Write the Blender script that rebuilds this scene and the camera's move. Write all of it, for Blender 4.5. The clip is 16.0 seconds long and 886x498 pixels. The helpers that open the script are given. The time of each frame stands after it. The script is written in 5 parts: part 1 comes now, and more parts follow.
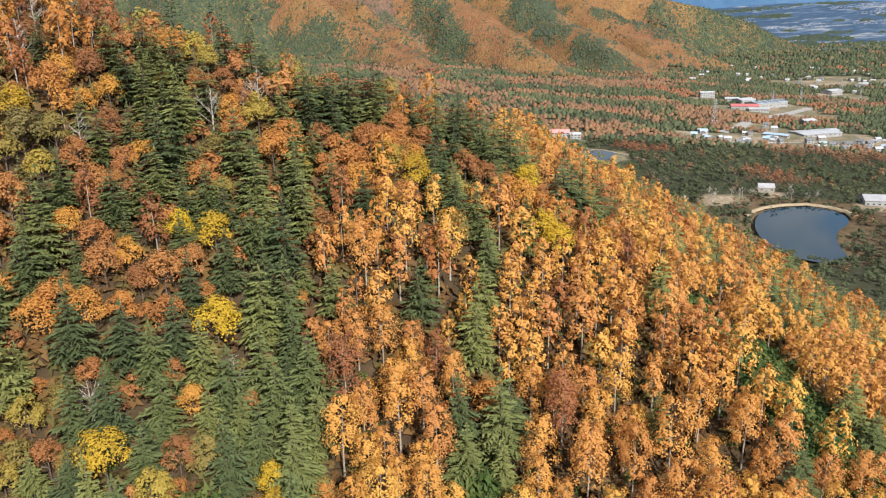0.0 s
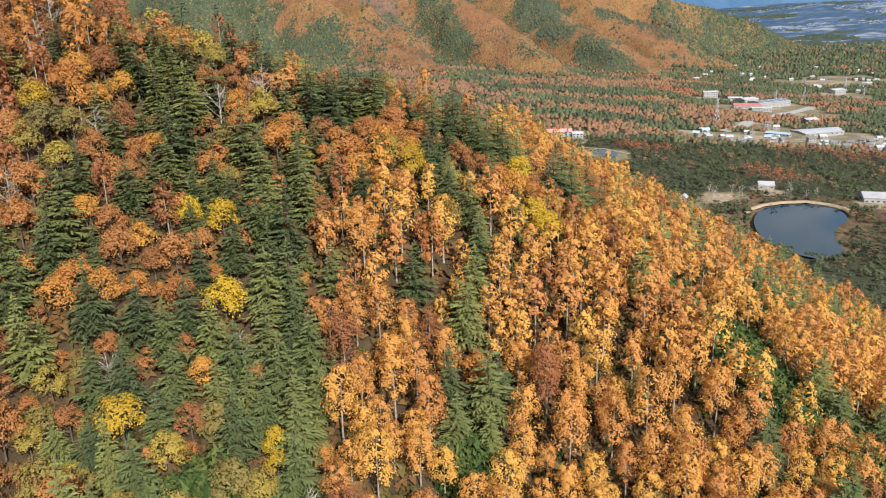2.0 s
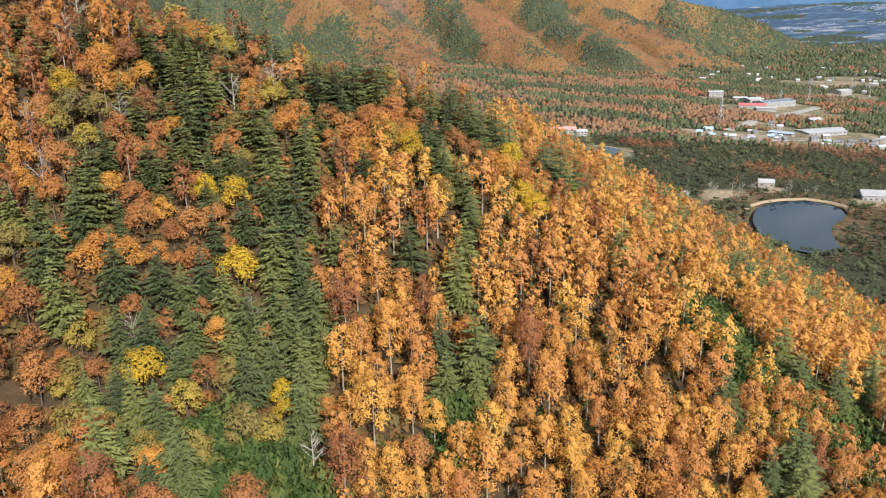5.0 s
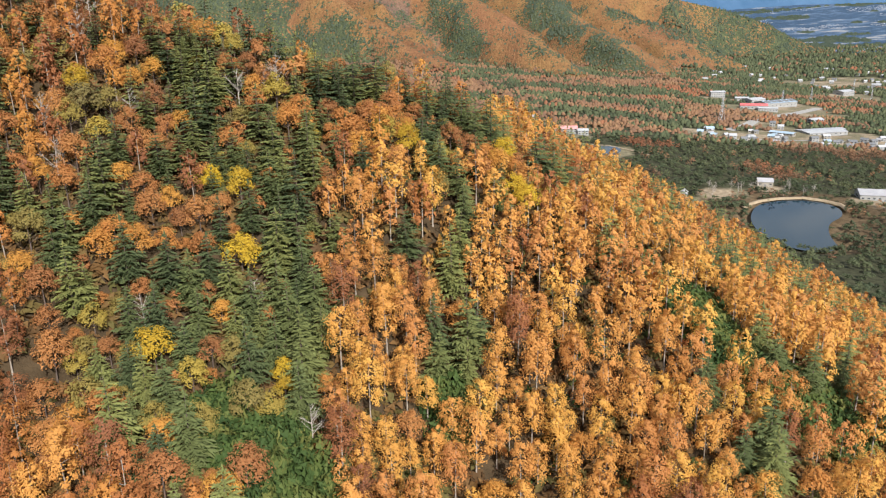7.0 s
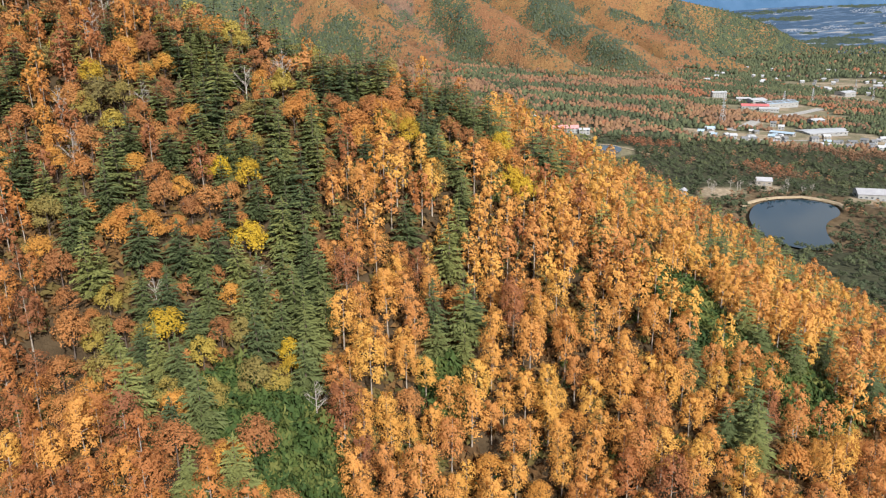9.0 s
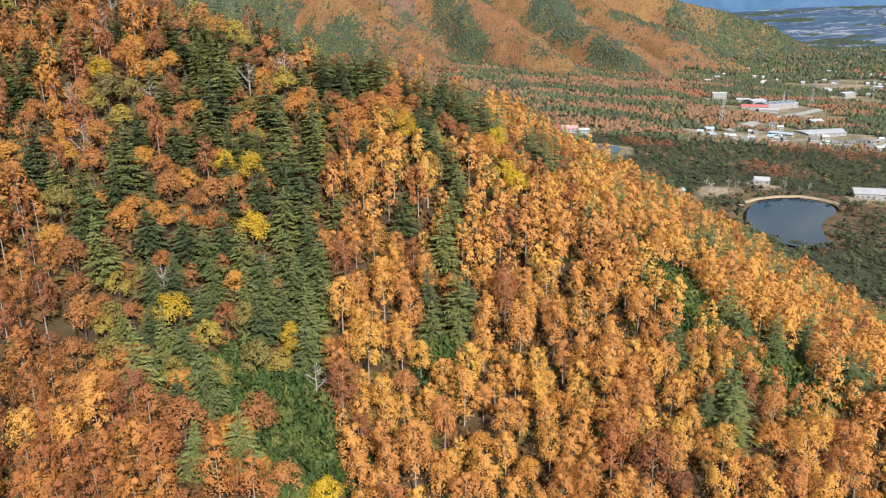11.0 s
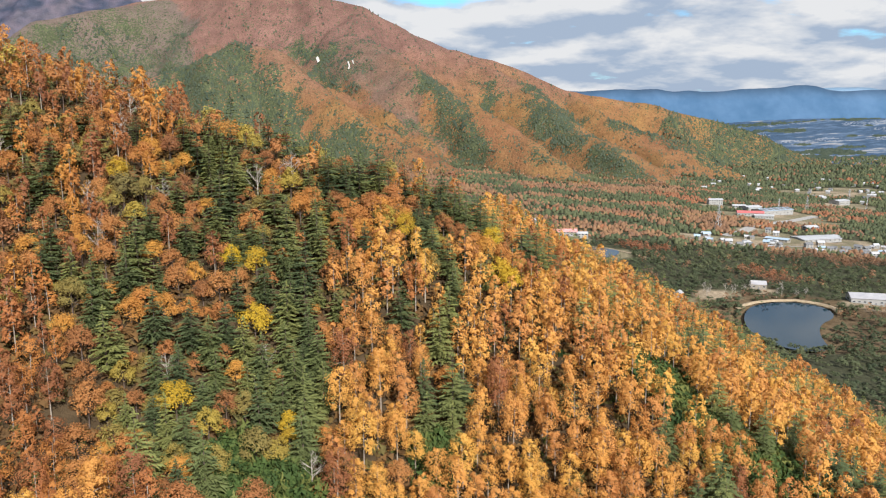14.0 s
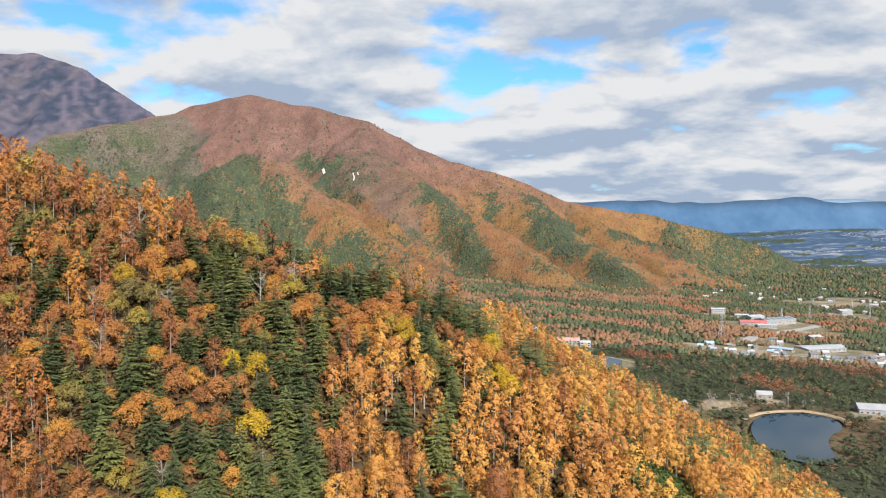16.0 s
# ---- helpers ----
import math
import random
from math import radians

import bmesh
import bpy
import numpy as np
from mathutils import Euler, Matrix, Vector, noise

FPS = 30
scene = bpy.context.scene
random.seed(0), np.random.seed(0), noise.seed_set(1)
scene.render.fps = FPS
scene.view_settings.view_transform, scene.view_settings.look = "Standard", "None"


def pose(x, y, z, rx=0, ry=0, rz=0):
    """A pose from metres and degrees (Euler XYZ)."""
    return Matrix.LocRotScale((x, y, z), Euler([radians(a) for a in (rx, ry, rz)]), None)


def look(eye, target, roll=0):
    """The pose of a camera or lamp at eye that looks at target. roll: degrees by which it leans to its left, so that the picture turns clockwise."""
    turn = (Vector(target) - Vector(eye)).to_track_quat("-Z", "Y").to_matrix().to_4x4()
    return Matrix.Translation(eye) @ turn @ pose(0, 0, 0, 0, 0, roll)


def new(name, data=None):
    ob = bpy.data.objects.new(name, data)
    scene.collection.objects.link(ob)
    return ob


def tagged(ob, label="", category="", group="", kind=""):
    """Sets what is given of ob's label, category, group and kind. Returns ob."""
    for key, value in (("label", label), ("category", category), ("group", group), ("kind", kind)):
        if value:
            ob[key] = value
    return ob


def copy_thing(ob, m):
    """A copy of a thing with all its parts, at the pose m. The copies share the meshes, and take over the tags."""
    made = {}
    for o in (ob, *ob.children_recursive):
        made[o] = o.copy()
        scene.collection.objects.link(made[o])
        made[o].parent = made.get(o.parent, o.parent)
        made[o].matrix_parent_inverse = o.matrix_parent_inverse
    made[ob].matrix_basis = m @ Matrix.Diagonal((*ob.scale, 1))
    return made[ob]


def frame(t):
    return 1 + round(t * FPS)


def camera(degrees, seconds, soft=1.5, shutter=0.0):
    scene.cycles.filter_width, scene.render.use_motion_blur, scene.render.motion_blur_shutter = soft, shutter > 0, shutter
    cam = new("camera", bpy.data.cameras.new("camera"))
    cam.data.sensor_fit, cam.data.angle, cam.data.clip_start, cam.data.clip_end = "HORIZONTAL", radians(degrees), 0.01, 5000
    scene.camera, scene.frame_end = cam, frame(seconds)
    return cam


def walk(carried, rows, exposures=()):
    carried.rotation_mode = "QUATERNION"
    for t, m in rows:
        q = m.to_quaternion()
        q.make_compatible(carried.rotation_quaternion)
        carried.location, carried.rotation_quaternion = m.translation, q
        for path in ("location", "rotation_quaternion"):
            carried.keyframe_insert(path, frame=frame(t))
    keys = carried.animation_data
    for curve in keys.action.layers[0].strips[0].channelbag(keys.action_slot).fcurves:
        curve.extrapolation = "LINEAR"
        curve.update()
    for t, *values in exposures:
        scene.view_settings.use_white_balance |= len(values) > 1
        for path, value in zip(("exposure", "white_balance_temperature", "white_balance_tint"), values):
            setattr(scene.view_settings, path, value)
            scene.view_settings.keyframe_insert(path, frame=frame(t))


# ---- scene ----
cam = camera(58.57, 16.0, soft=1.2)
walk(cam, [
    (0, pose(-10.85, 63.05, 1.73, 72.00, 1.04, -2.13)),
    (0.5, pose(-10.33, 60.44, 1.69, 72.02, 1.14, -2.05)),
    (1, pose(-9.80, 57.83, 1.64, 72.06, 1.21, -1.95)),
    (1.5, pose(-9.28, 55.20, 1.59, 72.08, 1.25, -1.86)),
    (2, pose(-8.79, 52.57, 1.50, 72.08, 1.24, -1.77)),
    (2.5, pose(-8.36, 49.93, 1.38, 72.06, 1.25, -1.67)),
    (3, pose(-8.00, 47.28, 1.23, 72.05, 1.21, -1.57)),
    (3.5, pose(-7.67, 44.63, 1.06, 72.06, 1.19, -1.48)),
    (4, pose(-7.34, 42.00, 0.89, 72.06, 1.13, -1.36)),
    (6.5, pose(-4.71, 30.44, 0.90, 72.02, 0.82, -0.91)),
    (7, pose(-4.43, 28.27, 0.87, 72.04, 0.84, -0.84)),
    (7.5, pose(-4.18, 26.11, 0.84, 72.04, 0.83, -0.77)),
    (8, pose(-3.98, 23.95, 0.79, 72.04, 0.76, -0.70)),
    (8.5, pose(-3.81, 21.79, 0.73, 72.03, 0.67, -0.62)),
    (9, pose(-3.67, 19.64, 0.67, 72.05, 0.68, -0.60)),
    (11.5, pose(-1.78, 9.63, 0.41, 72.21, 0.60, -0.38)),
    (12, pose(-1.58, 8.21, 0.47, 72.83, 0.46, -0.35)),
    (12.5, pose(-1.39, 6.87, 0.50, 73.83, 0.32, -0.32)),
    (13, pose(-1.20, 5.63, 0.51, 75.29, 0.27, -0.32)),
    (13.5, pose(-1.03, 4.48, 0.47, 77.15, 0.22, -0.27)),
    (14, pose(-0.88, 3.42, 0.38, 79.56, 0.13, -0.21)),
    (14.5, pose(-0.72, 2.45, 0.27, 82.32, 0.01, -0.15)),
    (15, pose(-0.51, 1.57, 0.16, 85.07, -0.03, -0.11)),
    (15.5, pose(-0.27, 0.76, 0.07, 87.42, -0.05, -0.08)),
    (16, pose(-0.00, 0.00, -0.00, 87.45, -0.00, 0.00)),
])

# ---- sky and sun ----
SUN_SIDE, SUN_HEIGHT = radians(160), radians(36)     # measured from the view's heading, clockwise
sun_way = Vector((math.sin(SUN_SIDE) * math.cos(SUN_HEIGHT), math.cos(SUN_SIDE) * math.cos(SUN_HEIGHT), math.sin(SUN_HEIGHT)))
sun = new("sun", bpy.data.lights.new("sun", "SUN"))
sun.data.energy, sun.data.angle, sun.data.color = 5.0, radians(0.5), (1.0, 0.95, 0.885)
sun.matrix_world = look(sun_way * 100, (0, 0, 0))

scene.view_settings.exposure = 0.69


def link(tree, a, b):
    tree.links.new(a, b)


SKY_SHIFT = (3.918, 0.715)


def make_sky():
    world = bpy.data.worlds.new("sky")
    scene.world = world
    world.use_nodes = True
    t = world.node_tree
    t.nodes.clear()
    N = t.nodes.new
    out, bg = N("ShaderNodeOutputWorld"), N("ShaderNodeBackground")
    sky = N("ShaderNodeTexSky")
    sky.sky_type, sky.sun_disc, sky.sun_elevation, sky.sun_rotation = "NISHITA", False, SUN_HEIGHT, SUN_SIDE
    sky.dust_density, sky.ozone_density, sky.altitude = 0.4, 2.5, 900
    dim = N("ShaderNodeVectorMath")
    dim.operation = "MULTIPLY"
    dim.inputs[1].default_value = (0.105, 0.18, 0.22)
    link(t, sky.outputs[0], dim.inputs[0])
    # a layer of broken cloud: the direction is carried up to a flat sheet, once as it is and once a little higher up
    co = N("ShaderNodeTexCoord")
    part = N("ShaderNodeSeparateXYZ")
    link(t, co.outputs["Generated"], part.inputs[0])

    def calc(op, x, y, third=None):
        q = N("ShaderNodeMath")
        q.operation = op
        for k, v in enumerate((x, y, third)):
            if isinstance(v, (int, float)):
                q.inputs[k].default_value = v
            elif v is not None:
                link(t, v, q.inputs[k])
        return q.outputs[0]

    up = calc("MAXIMUM", part.outputs[2], 0.0)

    def density(lift):
        sheet = N("ShaderNodeCombineXYZ")
        high = calc("ADD", up, lift)
        for k, start in ((0, SKY_SHIFT[0]), (1, SKY_SHIFT[1])):
            link(t, calc("ADD", calc("DIVIDE", part.outputs[k], high), start), sheet.inputs[k])
        n = N("ShaderNodeTexNoise")
        n.inputs["Scale"].default_value, n.inputs["Detail"].default_value, n.inputs["Roughness"].default_value = 2.1, 12, 0.54
        n.inputs["Distortion"].default_value = 0.12
        link(t, sheet.outputs[0], n.inputs["Vector"])
        return n.outputs["Fac"]

    here, above = density(0.23), density(0.252)
    cover = N("ShaderNodeValToRGB")
    cover.color_ramp.elements[0].position, cover.color_ramp.elements[1].position = 0.365, 0.46
    low = calc("MAXIMUM", calc("SUBTRACT", 0.13, up), 0.0)                            # the layer closes up towards the horizon
    link(t, calc("MULTIPLY_ADD", low, 0.9, here), cover.inputs[0])
    # tops catch the sun, undersides and the thick middle are blue-grey
    under = calc("ADD", calc("MULTIPLY", calc("SUBTRACT", above, here), 2.6), calc("MULTIPLY_ADD", here, 0.9, -0.02))
    under = calc("MULTIPLY_ADD", low, 1.3, under)
    shade = N("ShaderNodeValToRGB")
    e = shade.color_ramp.elements
    e[0].position, e[0].color = 0.29, (0.96, 0.975, 1.0, 1)
    e[1].position, e[1].color = 0.68, (0.47, 0.58, 0.75, 1)
    link(t, under, shade.inputs[0])
    mix = N("ShaderNodeMix")
    mix.data_type = "RGBA"
    link(t, cover.outputs["Color"], mix.inputs["Factor"])
    link(t, dim.outputs[0], mix.inputs["A"])
    link(t, shade.outputs["Color"], mix.inputs["B"])
    link(t, mix.outputs["Result"], bg.inputs["Color"])
    bg.inputs["Strength"].default_value = 0.52
    link(t, bg.outputs[0], out.inputs["Surface"])


make_sky()

# ---- materials ----


def ramp(t, stops):
    r = t.nodes.new("ShaderNodeValToRGB")
    e = r.color_ramp.elements
    while len(e) < len(stops):
        e.new(0.5)
    for k, (p, c) in enumerate(stops):
        e[k].position, e[k].color = p, (*c, 1)
    return r


def noise_node(t, scale, detail=4, rough=0.55, vector=None):
    n = t.nodes.new("ShaderNodeTexNoise")
    n.inputs["Scale"].default_value, n.inputs["Detail"].default_value, n.inputs["Roughness"].default_value = scale, detail, rough
    if vector is not None:
        link(t, vector, n.inputs["Vector"])
    return n


def blank(name):
    m = bpy.data.materials.new(name)
    m.use_nodes = True
    t = m.node_tree
    return m, t, t.nodes["Principled BSDF"], t.nodes["Material Output"]


def place(t):
    return t.nodes.new("ShaderNodeNewGeometry").outputs["Position"]


def foliage(name, stops, joined, through_light=0.3):
    """Leaves. joined: the tint comes from the mesh's own attribute, else from the object's random number."""
    m, t, p, out = blank(name)
    if joined:
        a = t.nodes.new("ShaderNodeAttribute")
        a.attribute_name = "tint"
        tint = a.outputs["Fac"]
    else:
        tint = t.nodes.new("ShaderNodeObjectInfo").outputs["Random"]
    r = ramp(t, stops)
    wob = noise_node(t, 0.9, 3, vector=place(t))
    add = t.nodes.new("ShaderNodeMath")
    add.operation = "MULTIPLY_ADD"
    add.inputs[1].default_value, add.inputs[2].default_value = 0.22, -0.11
    link(t, wob.outputs["Fac"], add.inputs[0])
    tot = t.nodes.new("ShaderNodeMath")
    link(t, add.outputs[0], tot.inputs[0])
    link(t, tint, tot.inputs[1])
    link(t, tot.outputs[0], r.inputs[0])
    isl = t.nodes.new("ShaderNodeNewGeometry")
    hsv = t.nodes.new("ShaderNodeHueSaturation")
    val = t.nodes.new("ShaderNodeMapRange")
    val.inputs["To Min"].default_value, val.inputs["To Max"].default_value = 0.92, 1.08
    link(t, isl.outputs["Random Per Island"], val.inputs["Value"])
    link(t, val.outputs[0], hsv.inputs["Value"])
    link(t, r.outputs[0], hsv.inputs["Color"])
    link(t, hsv.outputs[0], p.inputs["Base Color"])
    p.inputs["Roughness"].default_value = 0.75
    p.inputs["Specular IOR Level"].default_value = 0.2
    tr = t.nodes.new("ShaderNodeBsdfTranslucent")
    link(t, hsv.outputs[0], tr.inputs["Color"])
    mx = t.nodes.new("ShaderNodeMixShader")
    mx.inputs[0].default_value = through_light
    link(t, p.outputs[0], mx.inputs[1])
    link(t, tr.outputs[0], mx.inputs[2])
    link(t, mx.outputs[0], out.inputs["Surface"])
    return m


def surface(name, c1, c2, scale=1.0, rough=0.85, fine=None, metal=0.0):
    """A plain worn surface: two colours in patches, finer grain and a little relief."""
    m, t, p, out = blank(name)
    pos = place(t)
    a, b = noise_node(t, scale, 5, vector=pos), noise_node(t, fine or scale * 9, 3, vector=pos)
    s = t.nodes.new("ShaderNodeMath")
    s.operation = "MULTIPLY_ADD"
    s.inputs[1].default_value = 0.35
    link(t, b.outputs["Fac"], s.inputs[0])
    sub = t.nodes.new("ShaderNodeMath")
    sub.operation = "MULTIPLY"
    sub.inputs[1].default_value = 0.65
    link(t, a.outputs["Fac"], sub.inputs[0])
    link(t, sub.outputs[0], s.inputs[2])
    r = ramp(t, [(0.36, c1), (0.64, c2)])
    link(t, s.outputs[0], r.inputs[0])
    link(t, r.outputs[0], p.inputs["Base Color"])
    bump = t.nodes.new("ShaderNodeBump")
    bump.inputs["Strength"].default_value = 0.3
    link(t, b.outputs["Fac"], bump.inputs["Height"])
    link(t, bump.outputs[0], p.inputs["Normal"])
    p.inputs["Roughness"].default_value, p.inputs["Metallic"].default_value = rough, metal
    return m


LARCH = [(0.0, (0.47, 0.21, 0.072)), (0.35, (0.54, 0.262, 0.076)), (0.7, (0.59, 0.305, 0.078)), (1.0, (0.60, 0.345, 0.08))]
FIR = [(0.0, (0.074, 0.10, 0.045)), (0.5, (0.125, 0.15, 0.055)), (1.0, (0.20, 0.212, 0.068))]
YELLOW = [(0.0, (0.44, 0.29, 0.035)), (1.0, (0.58, 0.40, 0.035))]
ORANGE = [(0.0, (0.38, 0.165, 0.065)), (0.5, (0.48, 0.215, 0.06)), (1.0, (0.54, 0.28, 0.06))]
RED = [(0.0, (0.27, 0.12, 0.055)), (0.5, (0.37, 0.165, 0.06)), (1.0, (0.46, 0.22, 0.075))]
OLIVE = [(0.0, (0.19, 0.155, 0.06)), (0.5, (0.29, 0.225, 0.06)), (1.0, (0.40, 0.30, 0.06))]
BRUSH = [(0.0, (0.035, 0.066, 0.02)), (0.6, (0.062, 0.10, 0.026)), (1.0, (0.15, 0.16, 0.045))]
UNDER = [(0.0, (0.10, 0.06, 0.03)), (0.5, (0.18, 0.10, 0.038)), (1.0, (0.12, 0.12, 0.04))]
RUST = [(0.0, (0.24, 0.10, 0.05)), (0.4, (0.35, 0.14, 0.052)), (0.8, (0.44, 0.19, 0.054)), (1.0, (0.50, 0.24, 0.056))]
# far woods: SLOPE_RED, BELT and SLOPE_FIR have haze painted in as extra blue
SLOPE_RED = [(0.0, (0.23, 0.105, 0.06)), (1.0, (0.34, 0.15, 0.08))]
BELT = [(0.0, (0.17, 0.105, 0.072)), (0.5, (0.245, 0.138, 0.082)), (1.0, (0.31, 0.185, 0.098))]
PINE = [(0.0, (0.056, 0.074, 0.042)), (0.5, (0.088, 0.106, 0.056)), (1.0, (0.14, 0.152, 0.076))]
SLOPE_FIR = [(0.0, (0.052, 0.074, 0.052)), (1.0, (0.09, 0.112, 0.074))]
PALETTE = {"larch": LARCH, "rust": RUST, "fir": FIR, "yellow": YELLOW, "orange": ORANGE, "red": RED, "olive": OLIVE, "brush": BRUSH, "slope_red": SLOPE_RED, "slope_fir": SLOPE_FIR, "belt": BELT, "pine": PINE, "under": UNDER}
LEAF = {k: foliage(k + "_leaves", v, False, 0.12 if k == "fir" else 0.31) for k, v in PALETTE.items()}
MASS = {k: foliage(k + "_leaf_mass", v, True, 0.12 if k == "fir" else 0.31) for k, v in PALETTE.items()}
BARK = surface("larch_bark", (0.18, 0.15, 0.12), (0.38, 0.33, 0.28), 2.0)
DARK_BARK = surface("fir_bark", (0.06, 0.045, 0.035), (0.14, 0.10, 0.08), 2.0)
PALE_BARK = surface("bleached_wood", (0.26, 0.23, 0.20), (0.44, 0.40, 0.36), 1.5)


def ground_material():
    """Litter, fields and, on the far slopes, a closed canopy: each cell of the pattern is one crown."""
    m, t, p, out = blank("ground_cover")
    pos = place(t)

    def attribute(name):
        q = t.nodes.new("ShaderNodeAttribute")
        q.attribute_name = name
        return q

    def calc(op, x, y):
        q = t.nodes.new("ShaderNodeMath")
        q.operation = op
        for k, v in enumerate((x, y)):
            if isinstance(v, (int, float)):
                q.inputs[k].default_value = v
            else:
                link(t, v, q.inputs[k])
        return q.outputs[0]

    def blend(kind, fac, x, y):
        q = t.nodes.new("ShaderNodeMix")
        q.data_type, q.blend_type = "RGBA", kind
        for key, v in (("Factor", fac), ("A", x), ("B", y)):
            if isinstance(v, (int, float)):
                q.inputs[key].default_value = v
            else:
                link(t, v, q.inputs[key])
        return q.outputs["Result"]
    n1, n2, n3 = noise_node(t, 0.02, 6, vector=pos), noise_node(t, 0.25, 5, vector=pos), noise_node(t, 1.6, 3, vector=pos)
    crown = t.nodes.new("ShaderNodeTexVoronoi")
    crown.inputs["Scale"].default_value, crown.inputs["Randomness"].default_value = 0.24, 1.0
    link(t, pos, crown.inputs["Vector"])
    part_c = t.nodes.new("ShaderNodeSeparateColor")
    link(t, crown.outputs["Color"], part_c.inputs[0])
    wood = attribute("wood").outputs["Fac"]
    green = calc("LESS_THAN", part_c.outputs[0], attribute("evergreen").outputs["Fac"])
    tones = ramp(t, [(0.0, (0.042, 0.054, 0.031)), (0.5, (0.060, 0.073, 0.039)), (1.0, (0.09, 0.10, 0.05))])
    link(t, part_c.outputs[1], tones.inputs[0])
    warm = ramp(t, [(0.0, (0.80, 0.78, 0.78)), (0.5, (1.0, 1.0, 1.0)), (1.0, (1.16, 1.18, 1.14))])
    link(t, part_c.outputs[1], warm.inputs[0])
    base = attribute("cover").outputs["Color"]
    leaves = blend("MIX", green, blend("MULTIPLY", 1.0, base, warm.outputs[0]), tones.outputs[0])
    grain = ramp(t, [(0.3, (0.6, 0.6, 0.6)), (0.7, (1.25, 1.25, 1.25))])
    link(t, n2.outputs["Fac"], grain.inputs[0])
    soil = blend("MULTIPLY", 1.0, base, grain.outputs[0])
    tone = ramp(t, [(0.3, (0.82, 0.82, 0.82)), (0.7, (1.15, 1.15, 1.15))])
    link(t, n1.outputs["Fac"], tone.inputs[0])
    link(t, blend("MULTIPLY", 1.0, blend("MIX", wood, soil, leaves), tone.outputs[0]), p.inputs["Base Color"])
    dome = calc("MULTIPLY", calc("SUBTRACT", 1.0, crown.outputs["Distance"]), calc("MULTIPLY", wood, 3.2))
    bump = t.nodes.new("ShaderNodeBump")
    bump.inputs["Strength"].default_value, bump.inputs["Distance"].default_value = 0.75, 1.0
    link(t, calc("ADD", dome, calc("MULTIPLY", n3.outputs["Fac"], 0.4)), bump.inputs["Height"])
    link(t, bump.outputs[0], p.inputs["Normal"])
    p.inputs["Roughness"].default_value = 0.95
    p.inputs["Specular IOR Level"].default_value = 0.1
    return m


def water_material():
    m, t, p, out = blank("pond_water")
    n = noise_node(t, 0.6, 3, vector=place(t))
    bump = t.nodes.new("ShaderNodeBump")
    bump.inputs["Strength"].default_value, bump.inputs["Distance"].default_value = 0.05, 0.1
    link(t, n.outputs["Fac"], bump.inputs["Height"])
    link(t, bump.outputs[0], p.inputs["Normal"])
    p.inputs["Base Color"].default_value = (0.01, 0.03, 0.05, 1)
    p.inputs["Roughness"].default_value, p.inputs["IOR"].default_value, p.inputs["Specular IOR Level"].default_value = 0.04, 1.33, 0.25
    return m


GROUND, WATER = ground_material(), water_material()

# ---- the lie of the land ----
CREST = [(-1046, 3900, 477), (-1118, 3600, 492), (-824, 3400, 511), (-505, 3300, 437), (-307, 3200, 373), (-144, 3150, 288),
         (35, 3100, 206), (257, 3100, 151), (479, 3100, 62), (712, 3150, 18), (1066, 3200, -52), (1295, 3200, -122), (1480, 3140, -215), (1640, 3080, -280)]
FAR_PEAK = [(-3640, 4700, 770), (-2635, 4700, 945), (-2400, 4700, 951), (-2086, 4600, 850), (-1643, 4400, 580), (-1154, 4200, 234)]
SHOULDER = [(-1145, 3450, 440), (-1270, 3400, 416), (-1426, 3300, 373), (-1566, 3200, 327), (-1628, 3100, 257), (-1760, 2900, 120)]
GREEN_SPUR = [(-865, 2400, 82), (-776, 2500, 122), (-615, 2500, 193), (-492, 2420, 166), (-368, 2300, 79), (-120, 2000, -74), (21, 1800, -144), (80, 1700, -178)]
ROCK_SPUR = [(-307, 3200, 373), (-299, 2900, 241), (-79, 2500, 104), (106, 2250, -11), (243, 2050, -98), (352, 1850, -188)]
MIDDLE_SPUR = [(75, 3050, 180), (297, 2850, 77), (404, 2500, -75), (476, 2250, -116), (501, 2150, -141), (581, 2000, -217)]
EAST_SPUR = [(479, 3100, 62), (593, 2800, -44), (774, 2600, -115), (923, 2500, -200), (954, 2400, -244)]
RIDGES = (CREST, FAR_PEAK, SHOULDER, GREEN_SPUR, ROCK_SPUR, MIDDLE_SPUR, EAST_SPUR)


def wave(x, y, size, seed):
    """Smooth value noise in -1..1, over cells of the given size."""
    u, v = x / size + seed * 17.3, y / size - seed * 9.1
    i, j = np.floor(u), np.floor(v)
    a, b = u - i, v - j
    a, b = a * a * (3 - 2 * a), b * b * (3 - 2 * b)

    def knot(p, q):
        s = np.sin(p * 127.1 + q * 311.7 + seed * 74.7) * 43758.5453
        return (s - np.floor(s)) * 2 - 1
    return (knot(i, j) * (1 - a) + knot(i + 1, j) * a) * (1 - b) + (knot(i, j + 1) * (1 - a) + knot(i + 1, j + 1) * a) * b


